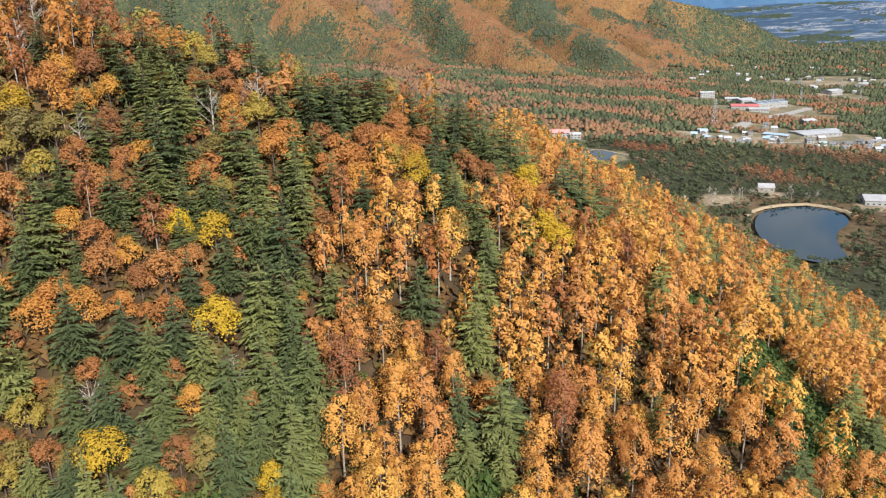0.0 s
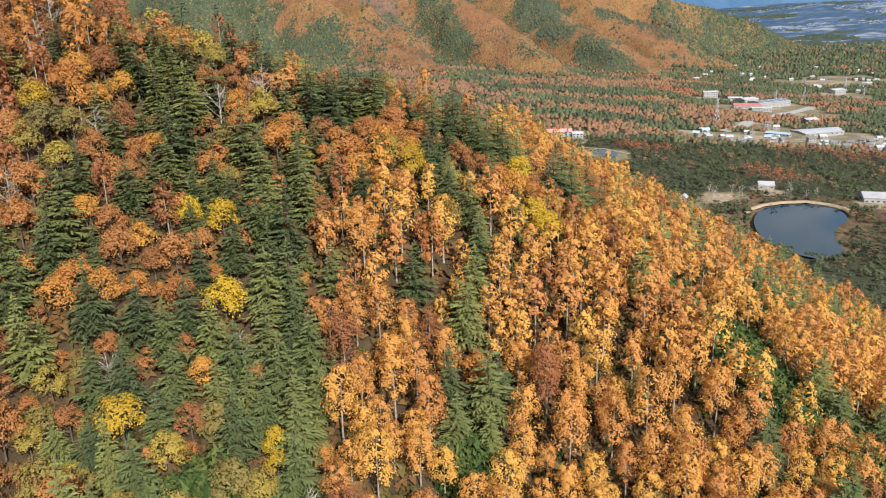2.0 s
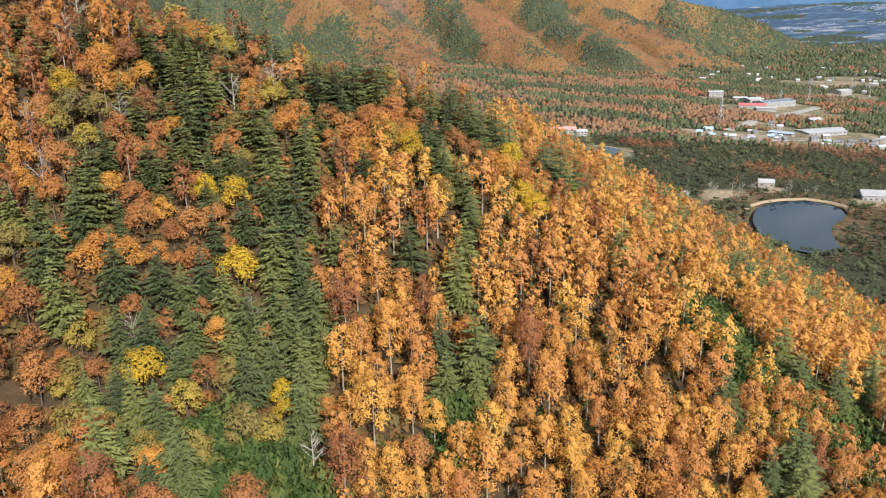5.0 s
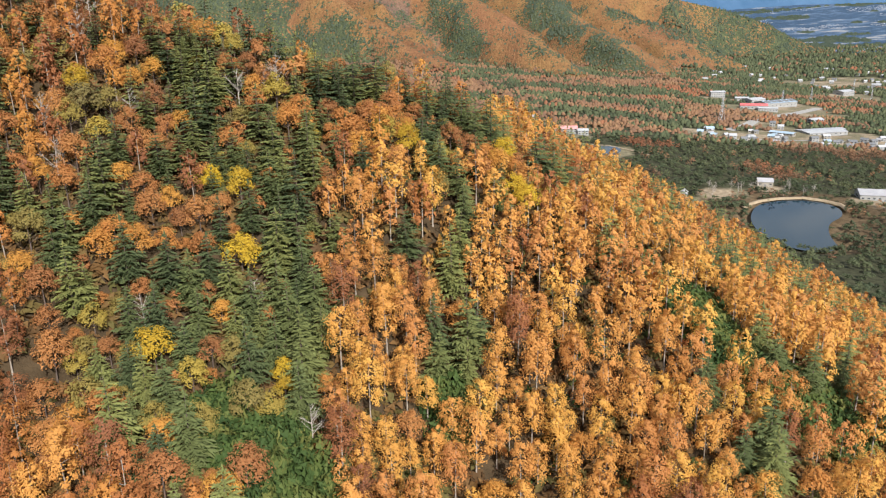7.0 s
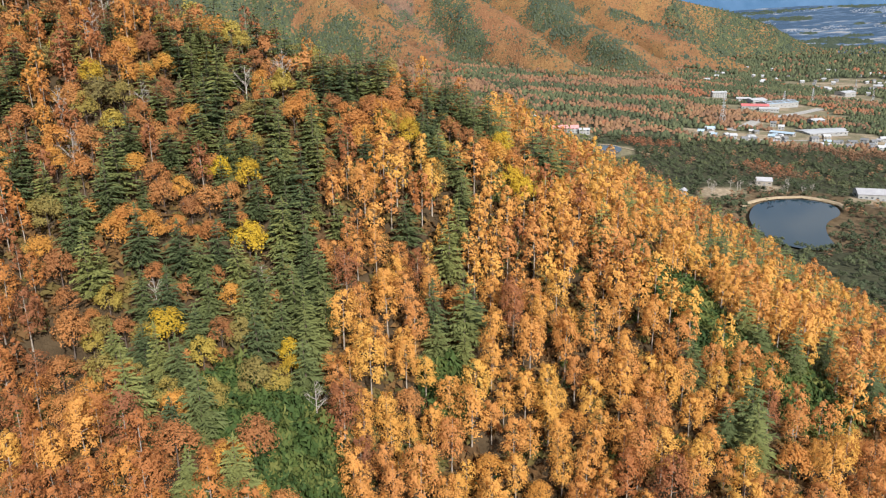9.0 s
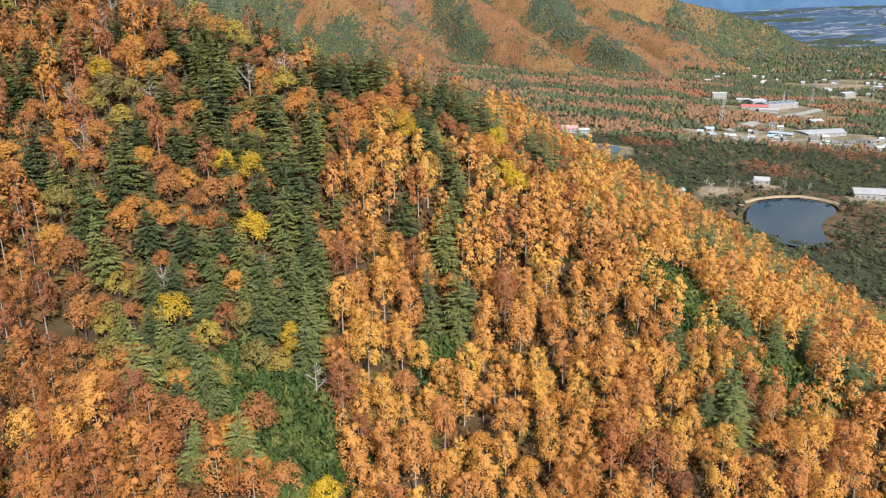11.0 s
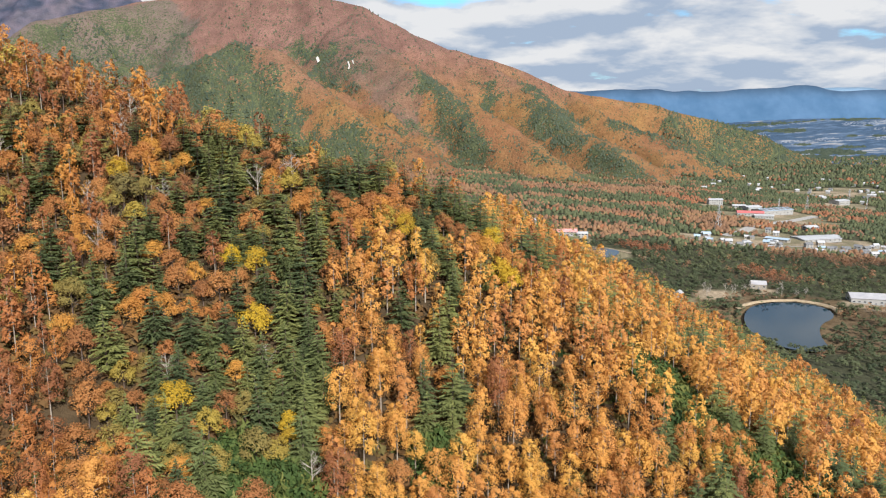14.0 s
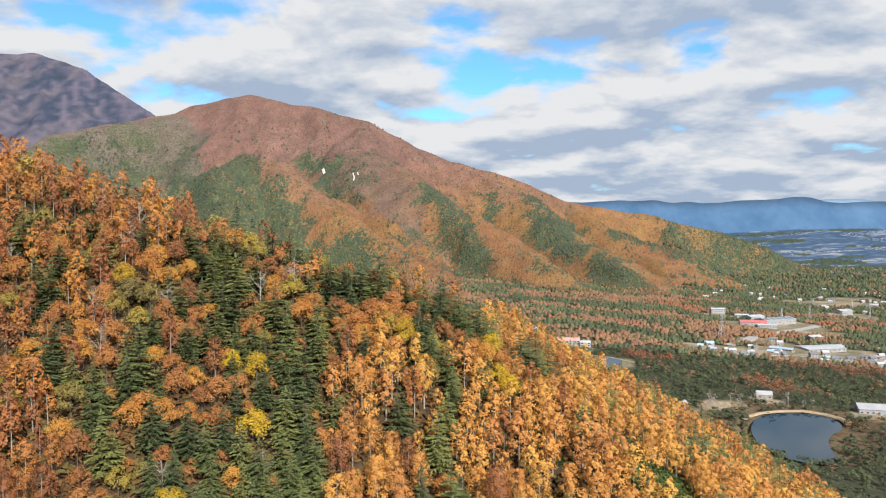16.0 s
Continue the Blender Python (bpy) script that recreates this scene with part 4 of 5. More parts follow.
def valley_woods():
    w = np.arange(6) * 2 * np.pi / 6
    k6 = np.arange(6)
    n6 = (k6 + 1) % 6
    skin = np.concatenate([np.stack([k6, n6, k6 + 6], 1), np.stack([n6, n6 + 6, k6 + 6], 1), np.stack([k6 + 6, n6 + 6, 0 * k6 + 12], 1)])

    def knob(R, h):
        """A far crown, a few lumps wide."""
        r1, r2 = R * rng.uniform(0.75, 1.2, 6), R * rng.uniform(0.5, 0.95, 6)
        rings = [np.stack([np.cos(w) * r1, np.sin(w) * r1, h * (0.25 + rng.uniform(-0.1, 0.1, 6))], 1),
                 np.stack([np.cos(w + 0.5) * r2, np.sin(w + 0.5) * r2, h * (0.7 + rng.uniform(-0.1, 0.1, 6))], 1), [[rng.normal() * 0.3, rng.normal() * 0.3, h]]]
        return np.concatenate(rings), skin
    near_pine, near_gold = [], []
    for _ in range(6):
        V = maple(h=9.5, R=3.7, lobes=7, per=12, size=0.8)[1]
        near_pine.append((V, faces_of(V)))
        V = larch(h=13, R=3.4, lobes=8, per=9, size=0.8)[1]
        near_gold.append((V, faces_of(V)))
    far_pine, far_gold = [knob(2.7, 10) for _ in range(6)], [knob(2.9, 9) for _ in range(6)]
    for lo, hi, step, grow in ((300, 1050, 8.2, 1.1), (1050, 2300, 8.4, 1.05), (2300, 3300, 15.0, 1.7)):
        x, y = scatter(step, lo, hi, -0.02 if lo < 500 else -0.3 if lo < 2000 else 0.25, 0.62)
        z = land(x, y)
        ok = (z < hill(x, y) * 0 + valley(x, y) + 25) & ~open_ground(x, y) & ~in_water(x, y) & (mountains(x, y) < valley(x, y) + 5)
        ok = ok & ~((x > -20) & (x < 215) & (y < 385)) | (hill(x, y) > valley(x, y) + 25) & (y > 385) & (y < 620)
        x, y, z = x[ok], y[ok], z[ok]
        pine, gold = (near_pine, near_gold) if lo < 500 else (far_pine, far_gold)
        k = valley_kind(x + rng.normal(0, 9, len(x)), y + rng.normal(0, 9, len(x)))
        k = np.where((z > valley(x, y) + 20) & (y < 620) & (wave(x, y, 30, 35) > 0.1), 1, k)
        s = rng.uniform(0.6, 1.25, len(x)) * grow
        rows = np.c_[x, y, z - 0.3, rng.uniform(0, 6.28, len(x)), s, s * rng.uniform(0.55, 0.8, len(x)), np.clip(0.5 + 0.35 * wave(x, y, 45, 36) + rng.normal(0, 0.15, len(x)), 0, 1)]
        k = np.where(((rng.uniform(0, 1, len(x)) < 0.03) | (wave(x, y, 17, 34) > 0.86)) & (k == 0), 1, k)
        k = np.where(np.hypot((x - 262) / 42, (y - 1000) / 20) < 1, 2, k)
        for kind, num, pats, words in (("pine", 0, pine, "dark green pine woods on the valley floor"), ("belt", 1, gold, "orange larch belts on the valley floor"),
                                       ("slope_red", 2, gold, "rust red thickets on the valley floor")):
            if (k == num).any():
                spread_mass(kind.replace("slope_", "").replace("belt", "larch") + "_woods", pats, rows[k == num], MASS[kind], words, "woods")


def slope_woods():
    """Single pointed evergreens on the mountain sides that face the valley."""
    w = np.arange(5) * 2 * np.pi / 5
    spike = np.concatenate([np.stack([np.cos(w), np.sin(w), 0 * w - 0.1], 1) * 0.5, [[0, 0, 1.9]]])
    k = np.arange(5)
    n = (k + 1) % 5
    x, y = np.concatenate([scatter(7.0, 1480, 2350, -0.42, 0.5), scatter(9.0, 2350, 3250, -0.45, 0.52)], 1)
    m, z = mountains(x, y), land(x, y)
    e = 6.0
    nx, ny = -(land(x + e, y) - land(x - e, y)) / (2 * e), -(land(x, y + e) - land(x, y - e)) / (2 * e)
    ok = (m > valley(x, y) + 3) & (nx * -x + ny * -y - z > -60)
    x, y, z = x[ok], y[ok], z[ok]
    g, a = slope_green(x, y), rng.uniform(0, 1, len(x))
    pick = a < g
    x, y, z = x[pick], y[pick], z[pick]
    s = rng.uniform(4.5, 8.0, len(x)) * np.where(y > 2350, 1.3, 1.0)
    tint = np.clip(0.5 + 0.45 * wave(x, y, 70, 37) + rng.normal(0, 0.16, len(x)), 0, 1)
    rows = np.c_[x, y, z - 0.12 * s, rng.uniform(0, 6.28, len(x)), s, s * rng.uniform(0.3, 0.6, len(x)), tint]
    spread_mass("slope_evergreens", [(spike, np.stack([k, n, 0 * k + 5], 1))], rows, MASS["slope_fir"], "dark evergreen stands on the mountain side", "woods")


def lower_wood():
    """The foot of the hill below and behind the camera."""
    xs, ys = np.meshgrid(np.arange(-250, 250, 8.0), np.arange(-150, 106, 8.0))
    x, y = xs.ravel() + rng.uniform(-2.6, 2.6, xs.size), ys.ravel() + rng.uniform(-2.6, 2.6, xs.size)
    pick = rng.uniform(0, 1, len(x)) < 0.75
    s = rng.uniform(1.1, 1.45, len(x))
    rows = np.c_[x, y, land(x, y) - 0.2, rng.uniform(0, 6.28, len(x)), s, s, rng.uniform(0, 1, len(x))]
    for kind, some in (("larch", pick), ("fir", ~pick)):
        pats = []
        for _ in range(4):
            V = larch(lobes=9, per=11, size=0.8)[1] if kind == "larch" else fir(tiers=6, stations=2, boughs=6, wide=0.8)[1]
            pats.append((V, faces_of(V)))
        spread_mass(kind + "_wood", pats, rows[some], MASS[kind], "golden larch wood at the hill's foot" if kind == "larch" else "green firs at the hill's foot", "wood")


valley_woods()
slope_woods()
lower_wood()

# ---- ponds ----


def flat_mesh(name, pts, z, mat):
    bm = bmesh.new()
    bm.faces.new([bm.verts.new((x, y, z)) for x, y in pts])
    me = bpy.data.meshes.new(name)
    bm.to_mesh(me)
    bm.free()
    me.materials.append(mat)
    return me


tagged(new("pond", flat_mesh("pond", POND, -194.6, WATER)), "still dark blue reservoir reflecting the sky", "pond", kind="structure")
SMALL_POND = round_off([(166, 948), (178, 976), (206, 980), (222, 966), (210, 928), (182, 914)])
tagged(new("small_pond", flat_mesh("small_pond", SMALL_POND, float(land(200, 970)) + 0.8, WATER)), "small blue pond behind the hill", "pond", kind="structure")

# ---- far mountains across the plain ----


def range_mesh(name, y, left, right, low, tall, rough, seed, mat):
    """A far mountain range: a foot, a broken crest and the slope behind it."""
    b = np.linspace(left, right, 160)
    crest = tall * (0.72 + 0.28 * wave(b * 1000, b * 0, 210, seed)) + rough * (wave(b * 1000, b * 0, 60, seed + 1) + 0.5 * wave(b * 1000, b * 0, 22, seed + 2))
    X = np.stack([b * (y - 130), b * (y - 60) , b * y, b * (y + 25)])
    Y = np.stack([b * 0 + y - 130, b * 0 + y - 60 + 20 * wave(b * 1000, b * 0, 40, seed + 3), b * 0 + y, b * 0 + y + 25])
    Z = np.stack([b * 0 + low - 60, low + (crest - low) * (0.5 + 0.12 * wave(b * 1000, b * 0, 33, seed + 4)), crest, b * 0 + low - 60])
    me = grid_mesh(name, X, Y, Z)
    me.materials.append(mat)
    return me


# aerial haze is painted into the base colours, paler for the farther range
RANGE = surface("far_range_haze_blue", (0.032, 0.085, 0.165), (0.058, 0.12, 0.215), 0.004, 1.0, 0.02)
PALE_RANGE = surface("farthest_range_haze_pale", (0.17, 0.30, 0.45), (0.22, 0.345, 0.49), 0.004, 1.0, 0.02)
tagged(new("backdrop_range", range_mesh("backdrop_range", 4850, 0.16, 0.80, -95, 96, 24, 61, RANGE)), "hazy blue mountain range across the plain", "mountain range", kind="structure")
tagged(new("backdrop_far_range", range_mesh("backdrop_far_range", 4925, 0.10, 0.80, -60, 112, 16, 74, PALE_RANGE)), "mountains on the horizon, painted pale blue with haze", "mountain range", kind="structure")



def plain_clutter():
    """Far towns and wood belts on the plain, too small to tell apart."""
    box = np.array([(x, y, z) for z in (-0.3, 1.0) for x, y in ((-1, -1), (1, -1), (1, 1), (-1, 1))], float)
    quads = np.array([(0, 1, 5, 4), (1, 2, 6, 5), (2, 3, 7, 6), (3, 0, 4, 7), (4, 5, 6, 7)])
    n = 9000
    y = rng.uniform(3200, 4650, n)
    x = y * rng.uniform(0.26, 0.62, n)
    towns = wave(x, y * 3.2, 420, 81) + 0.6 * wave(x, y * 2, 120, 82) > 0.42
    x1, y1 = x[towns], y[towns]
    s = rng.uniform(1.6, 4.2, len(x1))
    spread_mass("far_town", [(box, quads)], np.c_[x1, y1, land(x1, y1), rng.uniform(0, 1.5, len(x1)), s, s * 0.55, s * 0], PALE_ROOF_FAR, "pale roofs of far towns on the plain", "far town")
    dome = np.array([(math.cos(k * 1.257), math.sin(k * 1.257), -0.3) for k in range(5)] + [(0.1, 0, 0.9)])
    tri = np.array([(k, (k + 1) % 5, 5) for k in range(5)])
    belts = wave(x, y * 3.5, 520, 83) + 0.5 * wave(x, y * 2, 150, 84) > 0.35
    x2, y2 = x[belts], y[belts]
    s = rng.uniform(10, 24, len(x2))
    spread_mass("far_woods", [(dome, tri)], np.c_[x2, y2, land(x2, y2), rng.uniform(0, 6, len(x2)), s, s * 0.45, rng.uniform(0, 0.6, len(x2))], MASS["slope_fir"], "dark wood belts far out on the plain", "far woods", True)


PALE_ROOF_FAR = surface("far_roofs", (0.14, 0.165, 0.21), (0.24, 0.265, 0.31), 0.01)
plain_clutter()

# ---- roads and banks ----
EARTH = surface("pale_earth", (0.22, 0.165, 0.10), (0.33, 0.26, 0.175), 0.3)
ASPHALT = surface("weathered_road", (0.22, 0.21, 0.20), (0.34, 0.33, 0.31), 0.2)


def strip(name, pts, width, mat, lift=0.5, height=0.0, step=6.0):
    """A ribbon along a line on the ground; with a height, a bank with sloping sides."""
    P = [np.array(p, float) for p in pts]
    line = []
    for a, b in zip(P, P[1:]):
        n = max(1, int(np.linalg.norm(b - a) / step))
        line += [a + (b - a) * k / n for k in range(n)]
    L = np.array(line + [P[-1]])
    d = unit(np.gradient(L, axis=0))
    s = np.stack([-d[:, 1], d[:, 0]], 1) * width / 2
    prof = ((-1, 0),(1, 0)) if not height else ((-1.9, -height), (-1, height), (1, height), (1.9, -height))
    X = np.stack([L[:, 0] + s[:, 0] * k for k, _ in prof], 1)
    Y = np.stack([L[:, 1] + s[:, 1] * k for k, _ in prof], 1)
    base = land(X, Y) if not height else np.full(X.shape, -193.4)
    me = grid_mesh(name, X, Y, base + np.array([q for _, q in prof]) + lift)
    me.materials.append(mat)
    return me


RIM = [(282, 736), (296, 752), (310, 762), (330, 769), (354, 770), (369, 758), (377, 742), (376, 722)]
tagged(new("pond_bank", strip("pond_bank", RIM, 2.4, EARTH, -0.4, 0.9, 4.0)), "bare sandy bank curving round the reservoir", "bank", kind="structure")
tagged(new("road", strip("road", [(435, 1195), (484, 1254), (551, 1366), (645, 1457), (759, 1585)], 17, ASPHALT)), "wide pale road through the valley town", "road", kind="structure")
tagged(new("farm_track", strip("farm_track", [(158, 978), (180, 988), (212, 988), (232, 966), (252, 940)], 5, EARTH)), "sandy track beside the small pond", "track", kind="structure")
tagged(new("lane", strip("lane", [(410, 1105), (480, 1130), (560, 1150), (640, 1160)], 5, ASPHALT)), "narrow grey lane between the houses", "road", kind="structure")

# ---- buildings ----
WHITE_WALL = surface("white_wall", (0.22, 0.22, 0.215), (0.30, 0.30, 0.295), 0.2)
CREAM_WALL = surface("cream_wall", (0.20, 0.18, 0.15), (0.27, 0.245, 0.21), 0.2)
WHITE_ROOF = surface("white_sheet_roof", (0.30, 0.31, 0.33), (0.40, 0.41, 0.43), 0.1, 0.5)
GREY_ROOF = surface("grey_tile_roof", (0.10, 0.105, 0.115), (0.17, 0.175, 0.185), 0.4, 0.6)
PALE_ROOF = surface("pale_grey_roof", (0.26, 0.26, 0.28), (0.34, 0.34, 0.36), 0.2, 0.7)
BLUE_ROOF = surface("blue_grey_sheet_roof", (0.24, 0.33, 0.42), (0.34, 0.43, 0.52), 0.2, 0.5)
RED_ROOF = surface("red_sheet_roof", (0.42, 0.09, 0.09), (0.52, 0.14, 0.14), 0.3, 0.5)
PINK_ROOF = surface("faded_red_roof", (0.50, 0.20, 0.20), (0.60, 0.28, 0.27), 0.3, 0.6)
PANE = surface("dark_window_glass", (0.03, 0.04, 0.05), (0.06, 0.07, 0.08), 1.0, 0.15)
STEEL = surface("galvanised_steel", (0.40, 0.41, 0.42), (0.52, 0.53, 0.54), 0.5, 0.5, metal=0.7)


def box_mesh(name, x0, y0, z0, x1, y1, z1, mat):
    bm = bmesh.new()
    bmesh.ops.create_cube(bm, size=1, matrix=Matrix.Translation(((x0 + x1) / 2, (y0 + y1) / 2, (z0 + z1) / 2)) @ Matrix.Diagonal((x1 - x0, y1 - y0, z1 - z0, 1)))
    bmesh.ops.bevel(bm, geom=bm.edges[:], offset=min(0.06, (x1 - x0) * 0.2, (y1 - y0) * 0.2, (z1 - z0) * 0.2), segments=1, affect="EDGES")
    me = bpy.data.meshes.new(name)
    bm.to_mesh(me)
    bm.free()
    me.materials.append(mat)
    return me


def gable_mesh(name, w, d, h, rise, over, mat):
    """A pitched roof with thickness and eaves, its ridge along x."""
    a, b = w / 2 + over, d / 2 + over
    lo = h - rise * over / (d / 2)
    sec = [(-b, lo), (0, h + rise), (b, lo), (b, lo - 0.25), (0, h + rise - 0.25), (-b, lo - 0.25)]
    bm = bmesh.new()
    ends = [[bm.verts.new((s * a, y, z)) for y, z in sec] for s in (-1, 1)]
    for k in range(6):
        bm.faces.new((ends[0][k], ends[0][(k + 1) % 6], ends[1][(k + 1) % 6], ends[1][k]))
    for e, idx in ((ends[0], ((5, 4, 1, 0), (4, 3, 2, 1))), (ends[1], ((0, 1, 4, 5), (1, 2, 3, 4)))):
        for q in idx:
            bm.faces.new([e[i] for i in q])
    me = bpy.data.meshes.new(name)
    bm.to_mesh(me)
    bm.free()
    me.materials.append(mat)
    return me


def wall_mesh(name, w, d, h, rise, mat):
    """Walls with gable ends, closed under the roof."""
    bm = bmesh.new()
    a, b = w / 2, d / 2
    r = rise * 0.98
    ends = [[bm.verts.new((s * a, y, z)) for y, z in ((-b, -1.5), (b, -1.5), (b, h), (0, h + r), (-b, h))] for s in (-1, 1)]
    for k in range(5):
        bm.faces.new((ends[0][k], ends[0][(k + 1) % 5], ends[1][(k + 1) % 5], ends[1][k]))
    bm.faces.new(ends[0][::-1])
    bm.faces.new(ends[1])
    me = bpy.data.meshes.new(name)
    bm.to_mesh(me)
    bm.free()
    me.materials.append(mat)
    return me


def house(name, label, category, x, y, w, d, h, rise, turn, wall, roof, storeys=1, group="", extra=None):
    """A building with walls, a pitched roof, windows on all sides and a door."""
    root = tagged(new(name), label, category, group)
    part("wall", wall_mesh("wall", w, d, h, rise, wall), root)
    part("roof", gable_mesh("roof", w, d, h, rise, 0.5 if w < 20 else 0.8, roof), root)
    pane = 1.3
    for k in range(storeys):
        z = h / storeys * (k + 0.35)
        n = max(2, min(8, int(w / 4.5)))
        for j in range(n):
            u = -w / 2 + w * (j + 0.5) / n
            ww = min(1.1, w / n * 0.3)
            for s in (-1, 1):
                if j == n // 2 and k == 0 and s == -1:
                    part("door", box_mesh("door", u - 0.9, -d / 2 - 0.12, 0.0, u + 0.9, -d / 2 + 0.05, 2.3, GREY_ROOF), root, "dark entrance door")
                else:
                    part("window", box_mesh("window", u - ww, s * d / 2 - 0.1, z, u + ww, s * d / 2 + 0.1, z + pane, PANE), root)
        for s in (-1, 1):
            part("window", box_mesh("window", s * w / 2 - 0.1, -d * 0.16, z, s * w / 2 + 0.1, d * 0.16, z + pane, PANE), root)
    if extra == "panels":
        t = math.atan2(rise, d / 2)
        for j in range(5):
            u = -w / 2 + w * (j + 0.5) / 5
            me = box_mesh("solar_panel", -w * 0.08, -d * 0.19, 0.0, w * 0.08, d * 0.19, 0.18, GREY_ROOF)
            p = part("solar_panel", me, root, "dark solar panel")
            p.matrix_basis = Matrix.Translation((u, -d / 4, h + rise / 2 + 0.12)) @ Matrix.Rotation(t, 4, "X")
    root.matrix_basis = Matrix.Translation((x, y, float(land(x, y)) + 0.2)) @ Matrix.Rotation(radians(turn), 4, "Z")
    return root


house("warehouse", "large white warehouse with a low white roof", "warehouse", 590, 1228, 66, 36, 4.6, 1.6, 12, WHITE_WALL, WHITE_ROOF)
house("warehouse", "lower white annex of the warehouse", "warehouse", 628, 1265, 30, 18, 4, 1.3, 12, WHITE_WALL, WHITE_ROOF)
house("factory", "long white factory with dark solar panels", "factory", 668, 1580, 74, 34, 9, 3.0, 20, WHITE_WALL, BLUE_ROOF, extra="panels")
house("factory", "white factory wing beside the road", "factory", 632, 1600, 34, 26, 9, 2.5, 20, WHITE_WALL, WHITE_ROOF)
house("red_roofed_factory", "long white building under a red roof", "factory", 595, 1508, 48, 18, 7, 3.0, -14, WHITE_WALL, RED_ROOF)
house("red_roofed_factory", "white hall with a grey roof by the red one", "factory", 612, 1484, 34, 14, 6, 1.5, -14, WHITE_WALL, WHITE_ROOF)
house("apartment_building", "tall white building among orange larches", "building", 582, 1668, 30, 11, 11, 2.0, 4, WHITE_WALL, WHITE_ROOF, 3)
house("apartment_building", "white building at the foot of the mountain", "building", 612, 1612, 26, 10, 8, 2.0, -10, WHITE_WALL, WHITE_ROOF, 2)
house("warehouse", "white warehouse beyond the town", "warehouse", 985, 1940, 38, 30, 10, 2.5, 25, WHITE_WALL, WHITE_ROOF)
house("greenhouse", "long blue grey roofed shed", "shed", 512, 1186, 34, 14, 4, 1.5, -42, CREAM_WALL, BLUE_ROOF)
house("lodge", "white lodge with a faded red roof", "lodge", 168, 1068, 34, 11, 6, 3.0, -3, WHITE_WALL, PINK_ROOF, 2)
house("lodge", "white annex of the red roofed lodge", "lodge", 192, 1062, 14, 10, 6, 2.0, -3, WHITE_WALL, WHITE_ROOF, 2)
house("lodge", "grey roofed white house behind the ridge", "house", 128, 1152, 22, 10, 6, 2.5, 5, WHITE_WALL, PALE_ROOF, 2)
house("cottage", "small white cottage at the wood's edge", "house", 237, 771, 9, 7, 4, 2.2, 60, WHITE_WALL, PALE_ROOF)
house("teahouse", "grey roofed house above the reservoir", "house", 335, 817, 15, 10, 5, 3.0, -12, CREAM_WALL, PALE_ROOF)
house("sports_hall", "long pale hall with a grey roof", "hall", 428, 768, 40, 22, 6.5, 3.5, -14, WHITE_WALL, PALE_ROOF)
HOMES = [(373, 1137), (399, 1174), (410, 1112), (420, 1096), (435, 1100), (471, 1128), (485, 1116), (538, 1140), (571, 1172), (561, 1122), (564, 1096), (622, 1160),
         (628, 1147), (533, 1272), (534, 1244), (640, 1356), (589, 1128), (612, 1097), (650, 1130), (690, 1165), (720, 1190), (665, 1190)]
for k, (x, y) in enumerate(HOMES):
    w = rng.uniform(8, 11.5) if k != 15 else 24
    dark = rng.uniform() < 0.6
    house("house", "small white house with a dark tiled roof" if dark else "small white house with a pale roof", "house", x, y, w, w * 0.7, rng.uniform(4.5, 6.5), 2.4,
          rng.uniform(-50, 50), WHITE_WALL if rng.uniform() < 0.7 else CREAM_WALL, GREY_ROOF if dark else (WHITE_ROOF if rng.uniform() < 0.6 else BLUE_ROOF), 2, "houses of the valley town")
for k in range(44):
    x, y = rng.uniform(380, 800), rng.uniform(1100, 1190)
    w = rng.uniform(6, 10)
    house("house", "small house among fields at the wood's edge", "house", x, y, w, w * 0.7, rng.uniform(3, 4.6), 1.8, rng.uniform(-60, 60), CREAM_WALL if k % 3 else WHITE_WALL,
          (GREY_ROOF, PALE_ROOF, WHITE_ROOF, BLUE_ROOF)[k % 4], 1, "houses of the valley town")
for k in range(44):
    x, y = 1080 + rng.normal() * 150, 2200 + rng.normal() * 170
    w = rng.uniform(7, 13)
    house("house", "distant white house in the far hamlet", "house", x, y, w, w * 0.6, rng.uniform(5, 7), 2.4, rng.uniform(-50, 50), WHITE_WALL, WHITE_ROOF if k % 3 else GREY_ROOF, 1, "houses of the far hamlet")

# ---- pylons ----


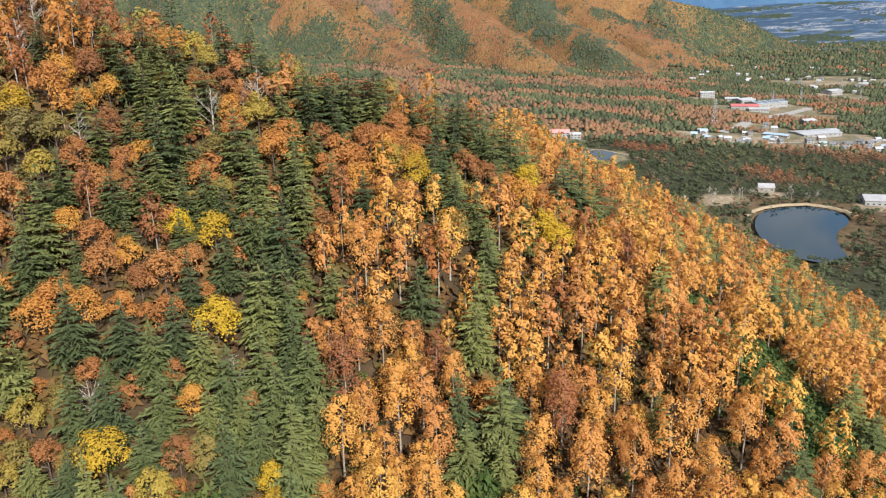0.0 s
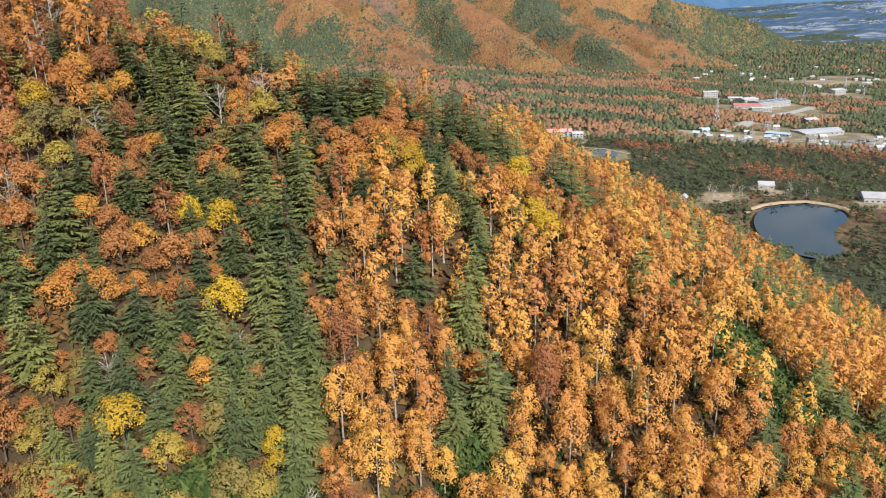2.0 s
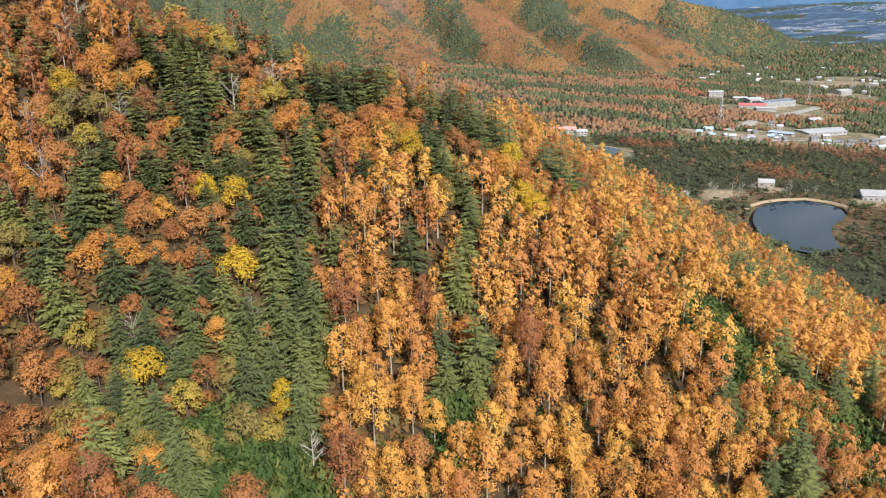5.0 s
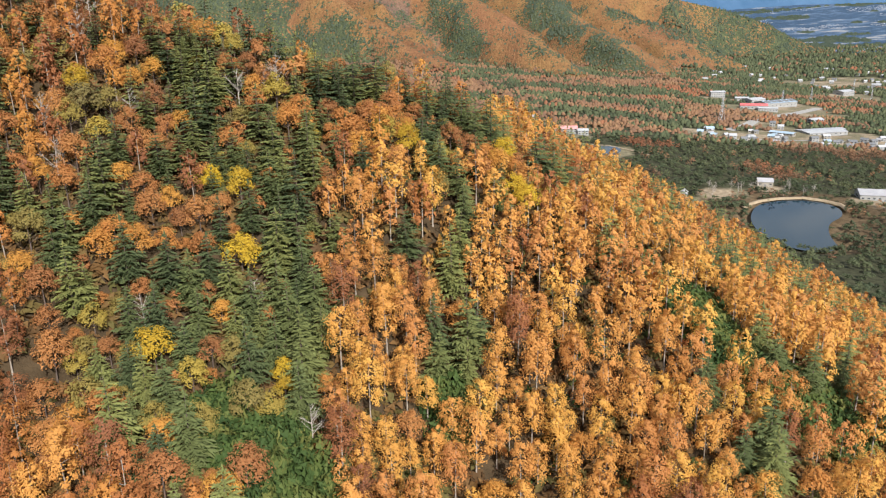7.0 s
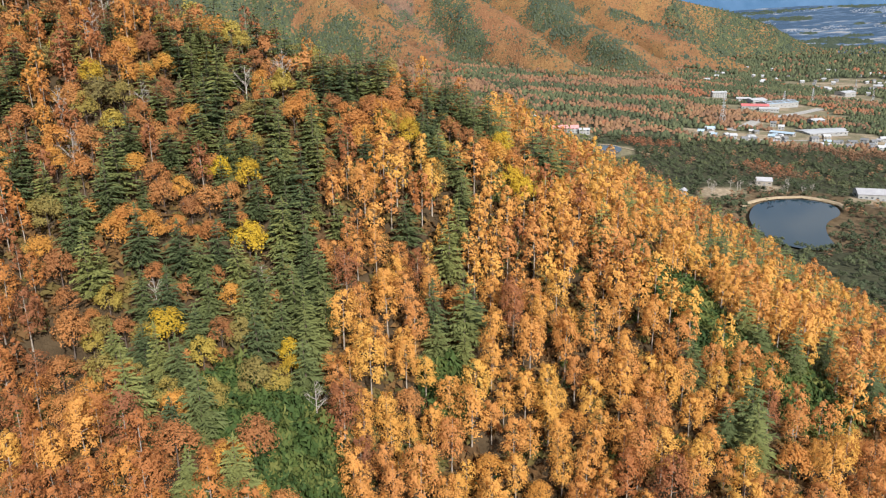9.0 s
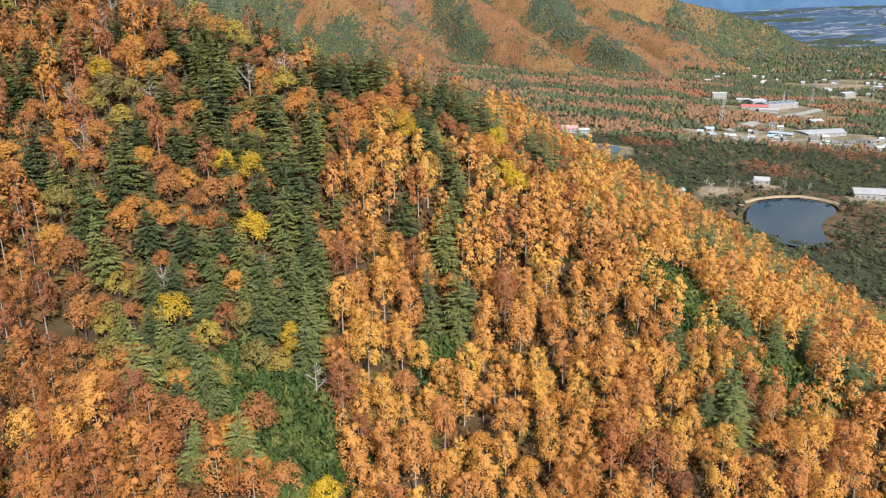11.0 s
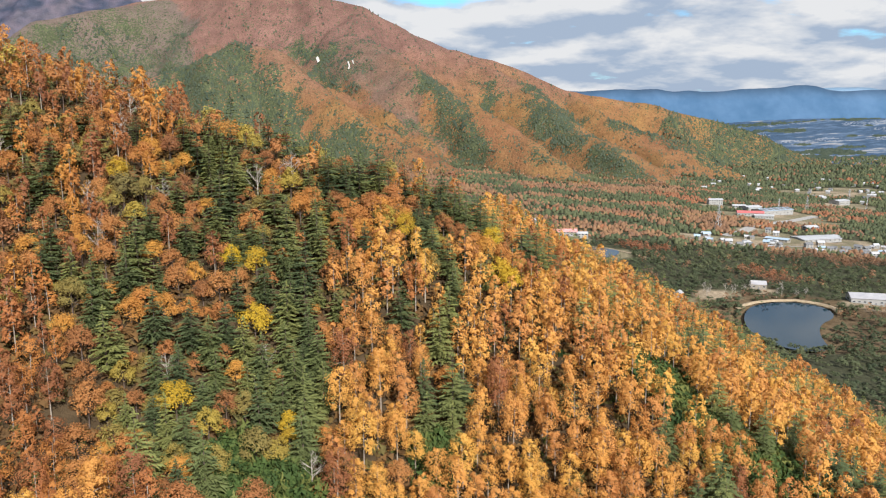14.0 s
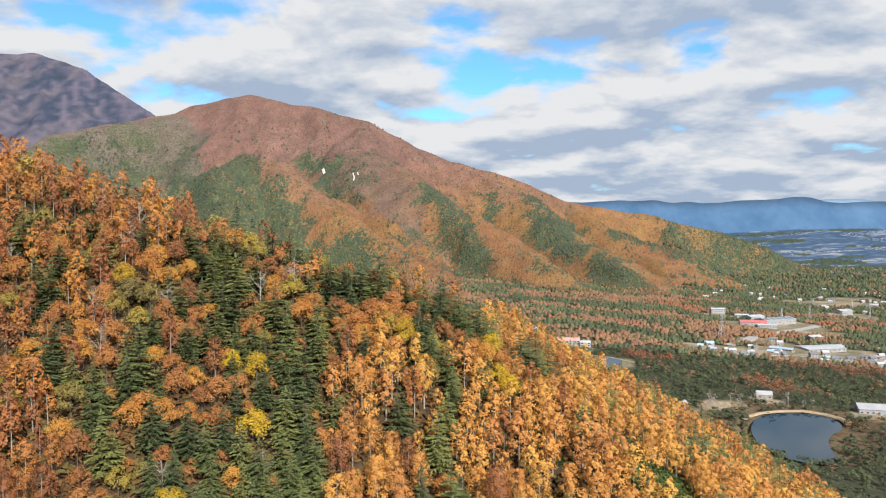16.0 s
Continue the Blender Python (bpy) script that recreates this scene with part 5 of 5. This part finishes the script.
def pylon(x, y, h):
    """A lattice mast: four legs, rings, braces and three pairs of arms."""
    root = tagged(new("pylon"), "grey steel lattice power pylon", "pylon", "power pylons")

    def rod(name, a, b, r):
        part(name, mesh_of(name, *tube([a, b], [r, r], 4), STEEL), root)
    half = lambda z: h * 0.085 * (1 - z / h) ** 1.2 + h * 0.012
    corners = ((-1, -1), (1, -1), (1, 1), (-1, 1))
    levels = [h * q for q in (0, 0.22, 0.42, 0.58, 0.72, 0.84, 1.0)]
    for cx, cy in corners:
        t = tube([(cx * half(z), cy * half(z), z - (1 if z == 0 else 0)) for z in levels], [h * 0.006] * 7, 4)
        part("leg", mesh_of("leg", *t, STEEL), root)
    for lo, hi in zip(levels, levels[1:]):
        for (ax, ay), (bx, by) in zip(corners, corners[1:] + corners[:1]):
            rod("brace", (ax * half(lo), ay * half(lo), lo), (bx * half(hi), by * half(hi), hi), h * 0.0035)
            rod("brace", (bx * half(lo), by * half(lo), lo), (ax * half(hi), ay * half(hi), hi), h * 0.0035)
    for q, a in ((0.70, 0.13), (0.82, 0.11), (0.94, 0.09)):
        for s in (-1, 1):
            rod("arm", (0, 0, h * q + h * 0.03), (s * h * a, 0, h * q), h * 0.006)
            rod("arm", (0, 0, h * q - h * 0.01), (s * h * a, 0, h * q), h * 0.005)
    root.matrix_basis = Matrix.Translation((x, y, float(land(x, y)))) @ Matrix.Rotation(0.5, 4, "Z")


for x, y, h in ((448, 1264, 40), (686, 1593, 30), (789, 1691, 32), (1032, 1986, 34), (1001, 1843, 26)):
    pylon(x, y, h)


# ---- bare rock scars on the far mountain ----
SCAR = surface("pale_rock", (0.36, 0.34, 0.32), (0.50, 0.48, 0.45), 0.03)
for pts, wide in (([(-424, 2795), (-414, 2768)], 8), ([(-303, 2672), (-296, 2645), (-297, 2625)], 4), ([(-288, 2668), (-283, 2650)], 3)):
    tagged(new("rock_scar", strip("rock_scar", pts, wide, SCAR, 7.0)), "pale bare rock scar on the mountain side", "rock scar", kind="structure")
